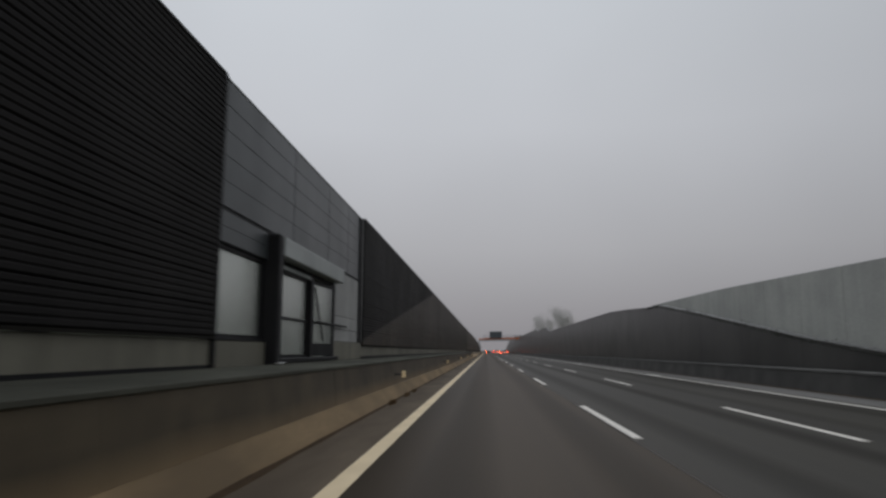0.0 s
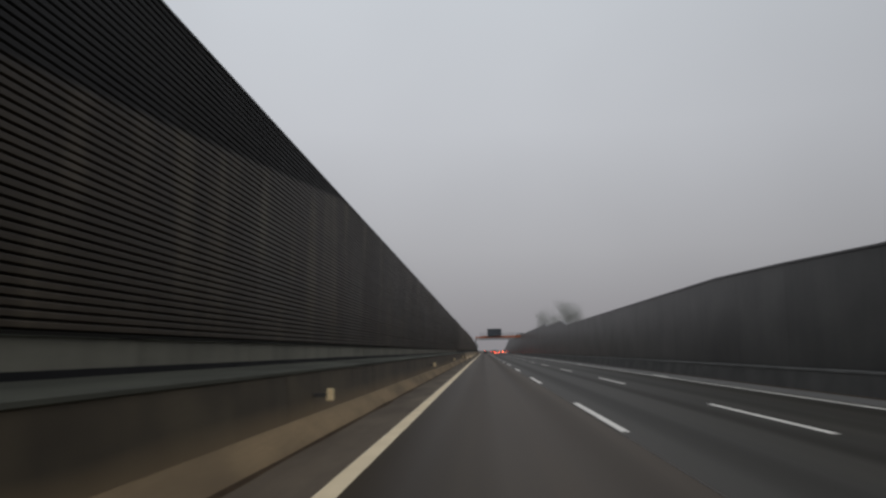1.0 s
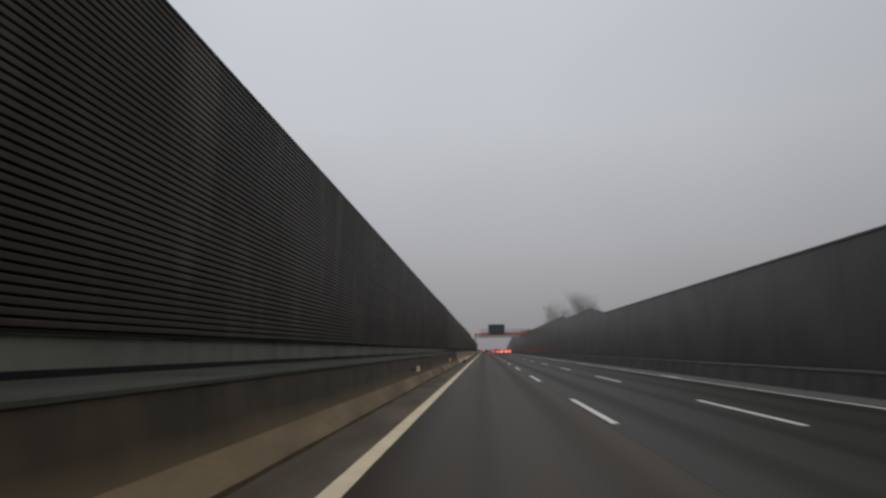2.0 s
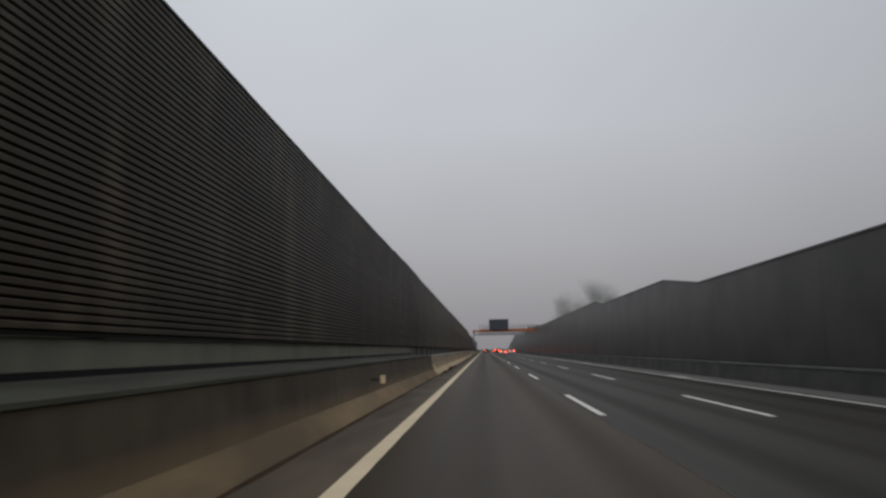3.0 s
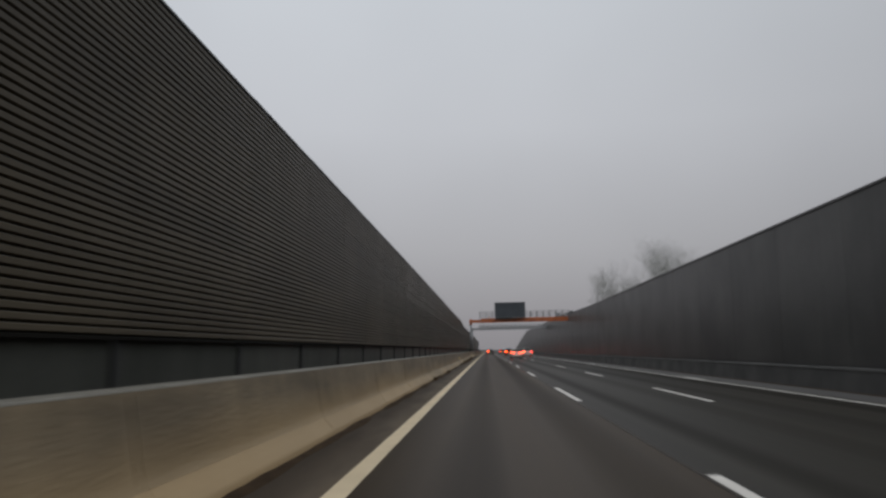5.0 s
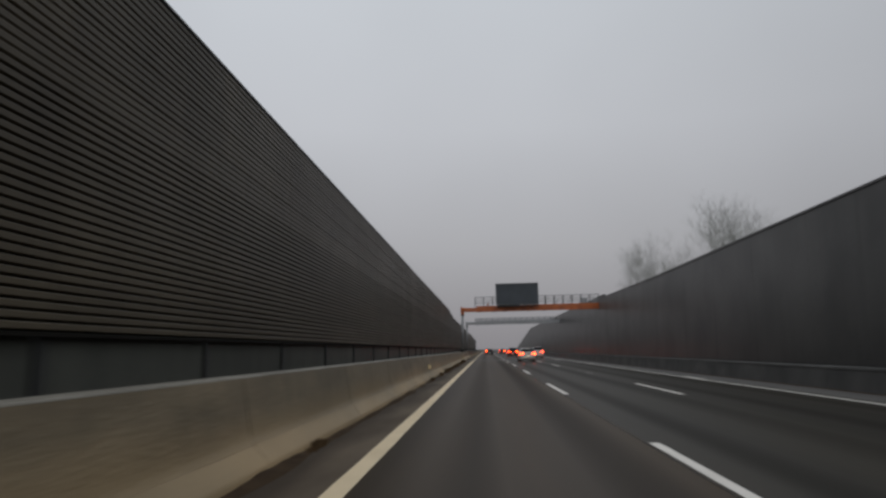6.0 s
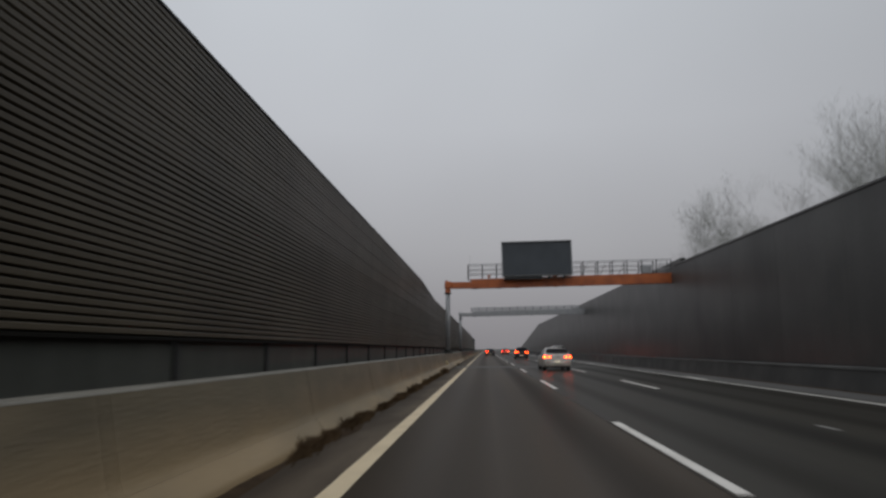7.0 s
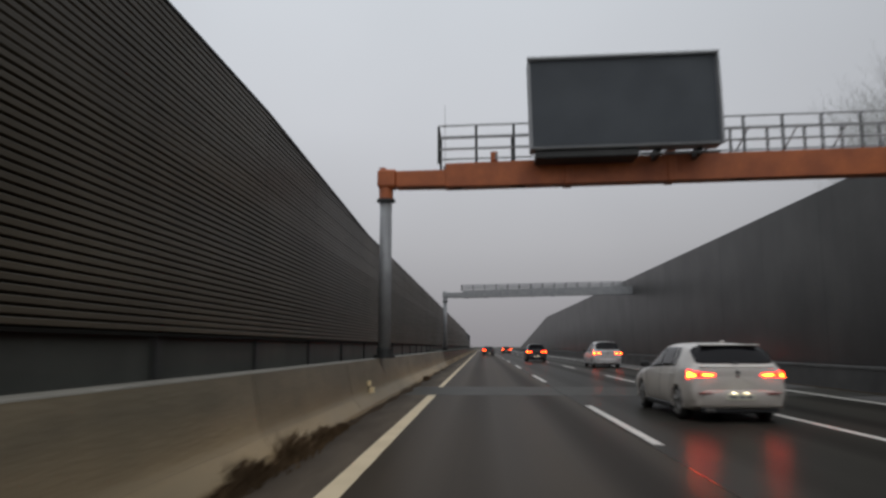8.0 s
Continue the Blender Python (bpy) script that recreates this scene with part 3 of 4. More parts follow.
def window(y0, y1, z0, z1, bar=None):
    fr = boxy(X - 0.16, X - 0.06, y0, y0 + 0.07, z0, z1)
    add_box(fr, X - 0.16, X - 0.06, y1 - 0.07, y1, z0, z1)
    add_box(fr, X - 0.16, X - 0.06, y0 + 0.07, y1 - 0.07, z0, z0 + 0.06)
    add_box(fr, X - 0.16, X - 0.06, y0 + 0.07, y1 - 0.07, z1 - 0.06, z1)
    if bar:
        add_box(fr, X - 0.15, X - 0.07, y0 + 0.07, y1 - 0.07, bar - 0.025, bar + 0.025)
    w = part("window", fr, FRAME_DARK, bay, "frosted window in a black frame")
    g = part("pane", boxy(X - 0.12, X - 0.105, y0 + 0.06, y1 - 0.06, z0 + 0.05, z1 - 0.05), FROSTED, w)
    g.visible_shadow = False


part("head_rail", boxy(X - 0.14, X - 0.02, Y0, Y1 - 0.004, 3.035, 3.055), FRAME_DARK, bay)
window(Y0, Y1 - 0.004, 1.55, 3.03)
part("pillar", boxy(X - 0.25, X + 0.24, Y1, Y2, 0.0, 3.56, 0.03), FRAME_DARK, bay, "dark steel pillar")
part("lintel", boxy(X - 0.02, X + 0.26, Y2 + 0.004, 18.95, 3.16, 3.54, 0.02), BAY_LEDGE, bay, "paler projecting lintel")
part("recess_head", boxy(X - 0.2, X - 0.024, Y2 + 0.004, 18.89, 3.08, 3.56), FRAME_DARK, bay)
part("head_rail", boxy(X - 0.1, X + 0.01, Y2 + 0.004, Y3, 3.0, 3.075), BAY_LEDGE, bay, "pale metal rail under the lintel")
window(Y2 + 0.004, Y3, 1.2, 2.995, 2.02)
part("door_post", boxy(X - 0.2, X + 0.02, Y3 + 0.004, 16.58, 1.2, 3.075, 0.02), FRAME_DARK, bay)
leaf = empty("door_leaf", pose(X - 0.04, 16.62, 0, 0, 0, -4), "", "")
leaf.parent = bay
tagged(leaf, "black-framed glazed door standing ajar")
fr = boxy(-0.04, 0.0, 0, 0.09, 1.22, 3.02)
add_box(fr, -0.04, 0.0, 1.76, 1.86, 1.22, 3.02)
add_box(fr, -0.04, 0.0, 0.09, 1.76, 1.22, 1.52)
add_box(fr, -0.04, 0.0, 0.09, 1.76, 2.94, 3.02)
add_box(fr, -0.04, 0.0, 0.09, 1.76, 2.0, 2.05)
part("door_frame", fr, FRAME_DARK, leaf)
part("brace", tube((0.015, 0.15, 2.85), (0.015, 0.9, 1.6), 0.022, 6), FRAME_DARK, leaf)
g = part("pane", boxy(-0.03, -0.015, 0.08, 1.77, 1.51, 2.95), FROSTED, leaf)
g.visible_shadow = False
part("push_bar", tube((X + 0.07, 16.7, 2.03), (X + 0.07, 20.3, 2.03), 0.028, 8), FRAME_DARK, bay, "long black push bar")
for yy in (16.8, 18.8, 20.2):
    part("bar_bracket", boxy(X - 0.05, X + 0.06, yy - 0.015, yy + 0.015, 2.01, 2.05), FRAME_DARK, bay)
part("door_post", boxy(X - 0.2, X + 0.03, Y4, 18.89, 1.2, 3.075, 0.02), FRAME_DARK, bay)
part("end_post", boxy(-4.25, -4.035, Y0 - 0.07, Y0 - 0.004, 0.0, 5.7), FRAME_DARK, bay)
part("end_post", boxy(-4.2, -4.07, Y5 + 0.004, 23.2, 1.6, 5.69, 0.01), FRAME_DARK, bay)
part("end_flange", boxy(-4.069, -4.03, 22.75, 22.9, 1.6, 5.69, 0.005), STEEL, bay)
part("threshold", boxy(X - 0.2, X + 0.16, Y2 + 0.004, 18.89, 1.1, 1.195, 0.015), FRAME_DARK, bay)
part("plinth_slab", boxy(X - 0.2, X, Y2 + 0.004, 18.89, 0.0, 1.095, 0.01), SLAB_OLD, bay)
part("plinth_slab", boxy(X - 0.2, X + 0.01, 18.9, 23.2, 0.0, 1.59, 0.01), SLAB_OLD, bay)
part("cap", boxy(X - 0.15, X + 0.012, Y0, 23.2, 5.695, 5.72, 0.006), BAY_LEDGE, bay, "thin pale metal cap")
tagged(part("metal_clip", boxy(-3.88, -3.8, 12.9, 13.3, 1.1, 1.125, 0.006), surface("bright_metal_clip", (0.7, 0.7, 0.7), 0.3, None, 3, 30, 0.2, 0, metal=0.8)), "small bright metal clip lying on the ledge", "metal clip")


# ---------------------------------------------------------------- reflectors on the barriers
def reflector(y, low, place=None):
    x, z = place or ((-2.6, 0.3) if low else (-2.56, 0.62))
    r = empty("reflector", pose(x, y, z, 0, 0, 0), "amber reflector plate on a small bracket on the barrier", "reflector", "barrier reflectors")
    if low:
        part("plate", boxy(-0.05, 0.07, -0.015, 0.0, 0.0, 0.13, 0.006), REFLECTOR, r)
        part("upper_plate", boxy(-0.1, -0.01, -0.015, 0.0, 0.16, 0.28, 0.006), REFLECTOR, r)
        part("bracket", boxy(-0.12, -0.03, 0.001, 0.02, -0.02, 0.26), REFLECT_BACK, r)
    else:
        part("plate", boxy(0.02, 0.14, -0.015, 0.0, -0.08, 0.12, 0.01), REFLECTOR, r)
        part("bracket", boxy(-0.22, 0.05, 0.001, 0.02, -0.02, 0.04), REFLECT_BACK, r)


for y in (-3.3, 21.65, 46.55, 71.5, 96.4, 121.2):
    reflector(y, False)
for y in (140.9, 173.3, 287.1):
    reflector(y, True)
reflector(238.7, False, (-2.72, 0.53))

# ---------------------------------------------------------------- right side: low wall, tall stepped wall, pale wall behind
LOW_PARTS = (("body", [(11.5, 0.0), (11.52, 0.1), (11.6, 0.68), (11.9, 0.68), (11.9, 0.0)], LOW_WALL, ""),
             ("cap", [(11.57, 0.682), (11.57, 0.75), (11.585, 0.762), (11.92, 0.762), (11.92, 0.682)], LOW_CAP, "paler damp coping"))
barrier_row("low_wall", LOW_PARTS, -40.0, 6.0, 95, "damp grey low concrete wall section beside the shoulder", "low wall", "low wall sections")

TOP = [(-40, 0.9), (22, 1.1), (30, 1.9), (37, 2.74), (44, 3.6), (54, 4.72), (58.5, 4.79), (66, 5.08), (75, 5.33), (147.7, 5.34), (156, 6.28), (182.6, 6.29), (187.0, 6.83), (230, 6.8), (260, 6.76), (287, 6.98)]


def top_at(y):
    for (a, za), (b, zb) in zip(TOP, TOP[1:]):
        if a <= y <= b:
            return za + (zb - za) * (y - a) / (b - a)
    return TOP[-1][1]


def tall_panel(x, y0, y1, z0, z1):
    """A wall panel with a sloped top."""
    bm = boxy(x, x + 0.35, y0, y1, 0.0, 1.0)
    for v in bm.verts:
        if v.co.z > 0.5:
            v.co.z = z0 if v.co.y < (y0 + y1) / 2 else z1
    return bm


tall = empty("tall_wall", pose(0, 0, 0), "dark slate-grey tall retaining wall with a stepped top", "wall", kind="structure")
edges = sorted(set([y for y, _ in TOP if y > 0] + [6.0 * k for k in range(-6, 48) if all(abs(6.0 * k - y) > 2 for y, _ in TOP)]))
for a, b in zip(edges, edges[1:]):
    part("wall_panel", tall_panel(13.0, a + 0.008, b - 0.008, top_at(a), top_at(b)), FAR_WALL, tall)


def far_top(y):
    return 7.55 if y < 420 else max(1.0, 7.55 - (y - 420) * 0.06)


for k in range(40):
    a = 287.2 + 6 * k
    part("wall_panel", tall_panel(13.5, a + 0.008, a + 5.992, far_top(a), far_top(a + 6)), FAR_WALL, tall)
coping = bmesh.new()
for a, b in zip(edges, edges[1:]):
    v = [coping.verts.new((x, y, top_at(y) + dz)) for x, y, dz in ((12.95, a, 0.002), (13.4, a, 0.002), (13.4, b, 0.002), (12.95, b, 0.002), (12.95, a, 0.09), (13.4, a, 0.09), (13.4, b, 0.09), (12.95, b, 0.09))]
    for f in ((0, 1, 2, 3), (7, 6, 5, 4), (0, 4, 5, 1), (1, 5, 6, 2), (2, 6, 7, 3), (3, 7, 4, 0)):
        coping.faces.new([v[i] for i in f])
part("coping", coping, FAR_WALL, tall)

ivy_rng = random.Random(21)
verts, faces = [], []
for _ in range(4500):
    y = ivy_rng.uniform(20, 58)
    z = top_at(y) + abs(ivy_rng.gauss(0, 0.05)) - 0.03 + 0.06 * noise.noise((y * 0.8, 3, 0))
    c = Vector((13.15 + ivy_rng.gauss(0, 0.16), y, z))
    u = Vector((ivy_rng.uniform(-1, 1), ivy_rng.uniform(-1, 1), ivy_rng.uniform(-0.6, 0.6))).normalized() * ivy_rng.uniform(0.03, 0.07)
    v = u.orthogonal().normalized() * ivy_rng.uniform(0.02, 0.04)
    n = len(verts)
    verts += [c - u, c + v, c + u * 1.2, c - v]
    faces.append((n, n + 1, n + 2, n + 3))
ivy_mesh = bpy.data.meshes.new("ivy")
ivy_mesh.from_pydata(verts, [], faces)
ivy_mesh.materials.append(surface("dark_ivy_leaf", (0.02, 0.024, 0.015), 0.7, (0.012, 0.014, 0.009), 2, 20, 0.7, 0, spec=0.3))
tagged(new("ivy", ivy_mesh), "dark ivy growing along the top of the wall", "ivy", kind="stuff")

pale = empty("pale_wall", pose(13.6, 77, 0, 0, 0, 6.8), "pale grey concrete panel wall set back behind the dark one", "wall", kind="structure")
for k in range(3, 26):
    near, away = (5.56 + 0.22 * max(-1.0, min(1.0, (d - 16) / 10)) for d in (4 * k, 4 * k + 4))
    part("wall_panel", tall_panel(0.0, -4 * k - 3.985, -4 * k - 0.015, away, near), PALE_WALL, pale)


# ---------------------------------------------------------------- sign gantries over the road
def gantry(x, y, coat, label, rail=1.0):
    """rail: the height of the railing, as a share of the usual 1.08 m."""
    g = empty("sign_gantry", pose(x, y, 0), label, "gantry", "gantries")

    far = 13.9 if rail == 1 else 15.1

    def rise(x):
        return 0.02 * (x + 2.7)
    bm = tube((-2.7, 0, 1.3), (-2.7, 0, 5.42), 0.17, 20)
    part("post", bm, GALV, g, "round galvanised post", True)
    bm = tube((-2.7, 0, 1.06), (-2.7, 0, 1.14), 0.3, 20)
    add_tube(bm, (-2.7, 0, 1.14), (-2.7, 0, 1.32), 0.21, 20)
    part("foot", bm, STEEL, g, "dark flanged foot")
    bm = tube((-2.7, 0, 5.4), (-2.7, 0, 5.47), 0.26, 20)
    part("flange", bm, STEEL, g)
    bm = tube((-2.7, 0, 5.48), (-2.7, 0, 5.8), 0.2, 16)
    add_box(bm, -2.93, -2.38, -0.24, 0.24, 5.78, 6.3, 0.06)
    add_tube(bm, (-2.8, 0, 6.3), (-2.8, 0, 6.38), 0.1, 10)
    part("elbow", bm, coat, g)
    bm = bmesh.new()
    stations = [(-2.38, 5.78, 6.24), (-1.02, 5.79, 6.26), (-1.0, 5.76, 6.44), (6.0, 5.9, 6.62), (far, 6.05, 6.8)]
    rings = [[bm.verts.new(p) for p in ((x, -0.25, z0), (x, 0.25, z0), (x, 0.25, z1), (x, -0.25, z1))] for x, z0, z1 in stations]
    for a, b in zip(rings, rings[1:]):
        for i in range(4):
            bm.faces.new((a[i], b[i], b[(i + 1) % 4], a[(i + 1) % 4]))
    bm.faces.new(rings[0])
    bm.faces.new(rings[-1][::-1])
    bmesh.ops.bevel(bm, geom=[e for e in bm.edges if abs(e.verts[0].co.x - e.verts[1].co.x) > 0.5], offset=0.03, segments=2, affect="EDGES")
    part("beam", bm, coat, g)
    for x in (-0.75, 1.0, 7.0):
        part("cable_clip", tube((x - 0.2, -0.1, 5.74 + rise(x)), (x + 0.2, -0.1, 5.72 + rise(x)), 0.04, 8), STEEL, g)
    for x in (2.4, 5.2):
        part("collar", boxy(x - 0.12, x + 0.12, -0.29, 0.29, 5.7 + rise(x), 6.56 + rise(x), 0.02), coat, g)
    bm = tube((far - 0.15, 0, 0.0), (far - 0.15, 0, 6.1), 0.2, 16)
    part("post", bm, GALV, g, "round galvanised post", True)
    grate = boxy(-1.1, 13.6, 0.27, 0.85, 6.4, 6.45)
    for v in grate.verts:
        v.co.z += rise(v.co.x)
    part("walkway", grate, STEEL, g, "dark walkway grating")
    for side in (-0.2, 0.85):
        for h in (0.4, 0.72, 1.08):
            part("rail", tube((-1.2, side, 6.44 + h * rail), (13.5, side, 6.44 + h * rail + 0.28), 0.026, 6), GALV, g)
        for i in range(15):
            x = -1.2 + i * 1.05
            z = 6.4 + rise(x) * 0.95
            part("rail_post", boxy(x - 0.035, x + 0.035, side - 0.02, side + 0.02, z, z + 1.08 * rail, 0.006), STEEL, g)
    part("rail_end", tube((-1.2, -0.2, 6.42 + 1.08 * rail), (-1.2, 0.85, 6.42 + 1.08 * rail), 0.022, 6), GALV, g)
    if rail < 1:
        return g
    part("rod", tube((-1.05, 0.3, 6.4), (-1.05, 0.3, 8.3), 0.012, 6, 0.006), GALV, g, "thin lightning rod")
    for x in (0.35,):
        box = part("junction_box", boxy(x - 0.1, x + 0.1, -0.16, 0.0, 6.46 + rise(x), 6.72 + rise(x), 0.015), coat, g)
        part("box_lid", boxy(x + 0.03, x + 0.09, -0.18, -0.162, 6.48 + rise(x), 6.66 + rise(x), 0.004), GALV, box, "pale metal lid")
    for i in range(5):
        x = 7.2 + i * 1.35
        part("brace", tube((x, 0.85, 6.5 + rise(x)), (x + 0.35, 0.3, 7.35 + rise(x)), 0.025, 6), GALV, g, "slanting galvanised brace")
    part("equipment_box", boxy(11.4, 12.1, -0.3, 0.2, 6.75, 7.35, 0.03), SIGN_FRAME, g)
    return g


gantry(0, 289.95, ORANGE, "orange painted steel gantry with a railed walkway spanning the lanes")
gantry(-0.65, 335.0, GALV, "pale grey steel gantry with a low railing spanning the lanes", 0.45)

sign = empty("message_sign", pose(3.77, 288.75, 7.82, 0, -1.1, 0), "large switched-off dark electronic message board in a grey casing", "message sign")
bm = boxy(-2.5, 2.5, 0.0, 0.55, -1.25, 1.25, 0.03)
part("casing", bm, SIGN_FRAME, sign, "grey metal casing")
part("display", boxy(-2.43, 2.43, -0.012, 0.006, -1.18, 1.18), SIGN_FACE, sign, "matt black display")
hood = boxy(-2.52, 2.52, -0.12, 0.0, 1.2, 1.26)
add_box(hood, 2.46, 2.52, -0.12, 0.0, -1.26, 1.2)
part("hood", hood, SIGN_FRAME, sign)
part("trough", boxy(-2.35, 0.35, 0.1, 0.9, -1.46, -1.27, 0.02), STEEL, sign, "dark cable trough under the casing")
part("under_rail", boxy(0.36, 2.45, 0.1, 0.16, -1.46, -1.4, 0.01), STEEL, sign)
for x in (-1.7, -0.4, 0.9, 2.0):
    part("bracket", boxy(x - 0.06, x + 0.06, 0.3, 1.2, -1.42, -1.2, 0.01), STEEL, sign)
    part("strut", boxy(x - 0.06, x + 0.06, 0.56, 0.68, -1.3, 0.6, 0.01), STEEL, sign)


# ---------------------------------------------------------------- cars
def car(name, x, y, turn, label, paint, length, width, height, belt, lamp_z, plate=True, lit=(1, 1), roof_rear=0.55):
    """A car seen from behind; its tail stands at y, and it heads along +y. The shell is one smooth surface S(u, v):
    u runs from the tail to the nose, v from the middle of the floor over the flank to the middle of the roof."""
    c = empty(name, pose(x, y, 0, 0, 0, turn), label, "car")
    w, L, H = width / 2, length, height
    axles = (L * 0.185, L * 0.805)

    def low(yy, k, zb, z4=0.78):
        return [(0, yy, zb), (0.82 * k, yy, zb), (0.965 * k, yy, zb + 0.1), (k, yy, 0.52), (0.985 * k, yy, z4)]

    def side(yy, zb5, z6, z7, z8, z9, x5=0.945, x6=0.83, x7=0.7):
        return low(yy, 1.0, 0.19) + [(x5, yy, zb5), (x6, yy, z6), (x7, yy, z7), (0.42, yy, z8), (0, yy, z9)]
    outline = [(0, 0.27), (0.8, 0.27), (0.9, 0.36), (0.95, 0.54), (0.945, 0.8), (0.885, 0.93), (0.82, 0.98), (0.62, 0.998), (0.38, 1.004), (0, 1.008)]
    push = (0.03, 0.035, 0.035, 0.03, 0, 0, 0, 0, 0, 0)

    def tail(k, yy):
        return [(px * k, yy - d * min(1, k), 0.84 + (pz - 0.84) * k) for (px, pz), d in zip(outline, push)]
    nose = low(4.1, 0.95, 0.24, 0.66) + [(0.86, 4.1, 0.74), (0.78, 4.1, 0.77), (0.65, 4.1, 0.785), (0.4, 4.1, 0.795), (0, 4.1, 0.8)]
    keys = [
        tail(0.04, -0.02), tail(0.5, -0.02), tail(0.9, -0.008), tail(1.0, 0.045),
        low(0.15, 0.985, 0.22) + [(0.93, 0.14, 0.955), (0.855, 0.13, 1.0), (0.69, 0.11, 1.02), (0.4, 0.09, 1.026), (0, 0.085, 1.03)],
        low(0.36, 1.0, 0.2) + [(0.945, 0.36, 0.965), (0.845, 0.31, 1.1), (0.735, 0.27, 1.16), (0.4, 0.235, 1.172), (0, 0.225, 1.178)],
        low(0.62, 1.0, 0.19) + [(0.945, 0.6, 0.97), (0.84, 0.58, 1.17), (0.715, 0.52, 1.315), (0.4, 0.44, 1.338), (0, 0.42, 1.345)],
        low(0.9, 1.0, 0.19) + [(0.945, 0.9, 0.965), (0.835, 0.88, 1.2), (0.705, 0.82, 1.35), (0.42, 0.66, 1.4), (0, 0.62, 1.412)],
        side(1.25, 0.955, 1.21, 1.37, 1.426, 1.435), side(1.8, 0.945, 1.21, 1.375, 1.432, 1.44), side(2.2, 0.93, 1.18, 1.34, 1.4, 1.41),
        low(2.65, 1.0, 0.19) + [(0.945, 2.66, 0.92), (0.85, 2.62, 1.08), (0.745, 2.58, 1.19), (0.45, 2.52, 1.27), (0, 2.5, 1.29)],
        low(3.15, 1.0, 0.19, 0.76) + [(0.94, 3.12, 0.9), (0.865, 3.12, 0.945), (0.78, 3.13, 0.972), (0.45, 3.2, 0.985), (0, 3.23, 0.99)],
        low(3.7, 0.99, 0.2, 0.72) + [(0.91, 3.7, 0.84), (0.83, 3.7, 0.875), (0.7, 3.7, 0.895), (0.4, 3.7, 0.91), (0, 3.7, 0.915)],
        nose, [(px * 0.84, 4.31, 0.52 + (pz - 0.52) * 0.82) for px, _, pz in nose], [(px * 0.04, 4.33, 0.52 + (pz - 0.52) * 0.04) for px, _, pz in nose]]

    def fit(p):
        """From the pattern's sizes to this car's."""
        px, py, pz = p
        if pz > 0.98:
            pz = belt + (pz - 0.98) * (H - belt) / 0.46
            py = py * (roof_rear / 0.55) if py < 0.9 else py
        else:
            pz *= belt / 0.98
        return Vector((px * w, py if py < 0.95 else 0.95 + (py - 0.95) * (L - 0.95) / 3.38, pz))
    keys = [[fit(p) for p in r] for r in keys]

    def curve(a, b, d, e, f):
        return 0.5 * (2 * b + (d - a) * f + (2 * a - 5 * b + 4 * d - e) * f * f + (3 * b - a - 3 * d + e) * f ** 3)

    def along(points, f):
        i = min(int(f), len(points) - 2)
        return curve(points[max(i - 1, 0)], points[i], points[i + 1], points[min(i + 2, len(points) - 1)], f - i)

    def spot(u, v):
        r = []
        i = min(int(u), len(keys) - 2)
        for k in range(10):
            r.append(curve(keys[max(i - 1, 0)][k], keys[i][k], keys[i + 1][k], keys[min(i + 2, len(keys) - 1)][k], u - i))
        p = along(r + [Vector((-q.x, q.y, q.z)) for q in r[8:6:-1]], v)
        p.x = max(p.x, 0.0)
        return p

    def outward(u, v):
        e = 0.05
        n = (spot(min(u + e, 15.99), v) - spot(max(u - e, 0.01), v)).cross(spot(u, min(v + e, 9)) - spot(u, max(v - e, 0)))
        n = n.normalized() if n.length > 1e-9 else Vector((0, -1, 0))
        return n if n.dot(spot(u, v) - Vector((0, L * 0.5, 0.7))) > 0 else -n

    def shell():
        bm = bmesh.new()
        us = [i * 0.2 for i in range(81)]
        vs = [i * 0.25 for i in range(37)]
        for s in (-1, 1):
            grid = [[bm.verts.new((s * p.x, p.y, p.z)) for p in (spot(u, v) for v in vs)] for u in us]
            for r0, r1 in zip(grid, grid[1:]):
                for j in range(36):
                    q = (r0[j], r0[j + 1], r1[j + 1], r1[j])
                    mid = sum((k.co for k in q), Vector()) / 4
                    if abs(mid.x) > 0.5 * w and any((mid.y - a) ** 2 + (mid.z - 0.315) ** 2 < 0.352 ** 2 for a in axles):
                        continue
                    bm.faces.new(q)
        bmesh.ops.remove_doubles(bm, verts=bm.verts, dist=0.0004)
        return bm
    part("body", shell(), paint, c, "", True)

    def pane(nm, where, rows, cols, s, material, parent=c, lab="", lift=0.004, deep=0.012):
        """A piece that lies flush on the shell; where(a, b) gives its u and v, s its side, or 0 for one across the middle."""
        bm = bmesh.new()
        outer, inner = [], []
        for i in range(rows + 1):
            o, n = [], []
            for j in range(cols + 1):
                a, b = i / rows, j / cols
                sign = s or (-1 if b < 0.5 else 1)
                u, v = where(a, b if s else abs(2 * b - 1))
                p, d = spot(u, v), outward(u, v)
                for store, h in ((o, lift), (n, lift - deep)):
                    q = p + d * h
                    store.append(bm.verts.new((sign * q.x, q.y, q.z)))
            outer.append(o)
            inner.append(n)
        for g in (outer, inner):
            for r0, r1 in zip(g, g[1:]):
                for j in range(cols):
                    bm.faces.new((r0[j], r0[j + 1], r1[j + 1], r1[j]))
        rim = lambda g: g[0] + [r[-1] for r in g[1:]] + g[-1][-2::-1] + [r[0] for r in g[-2:0:-1]]
        for (p, q), (p2, q2) in zip(zip(rim(outer), rim(outer)[1:] + rim(outer)[:1]), zip(rim(inner), rim(inner)[1:] + rim(inner)[:1])):
            bm.faces.new((p, q, q2, p2))
        return part(nm, bm, material, parent, lab, True)

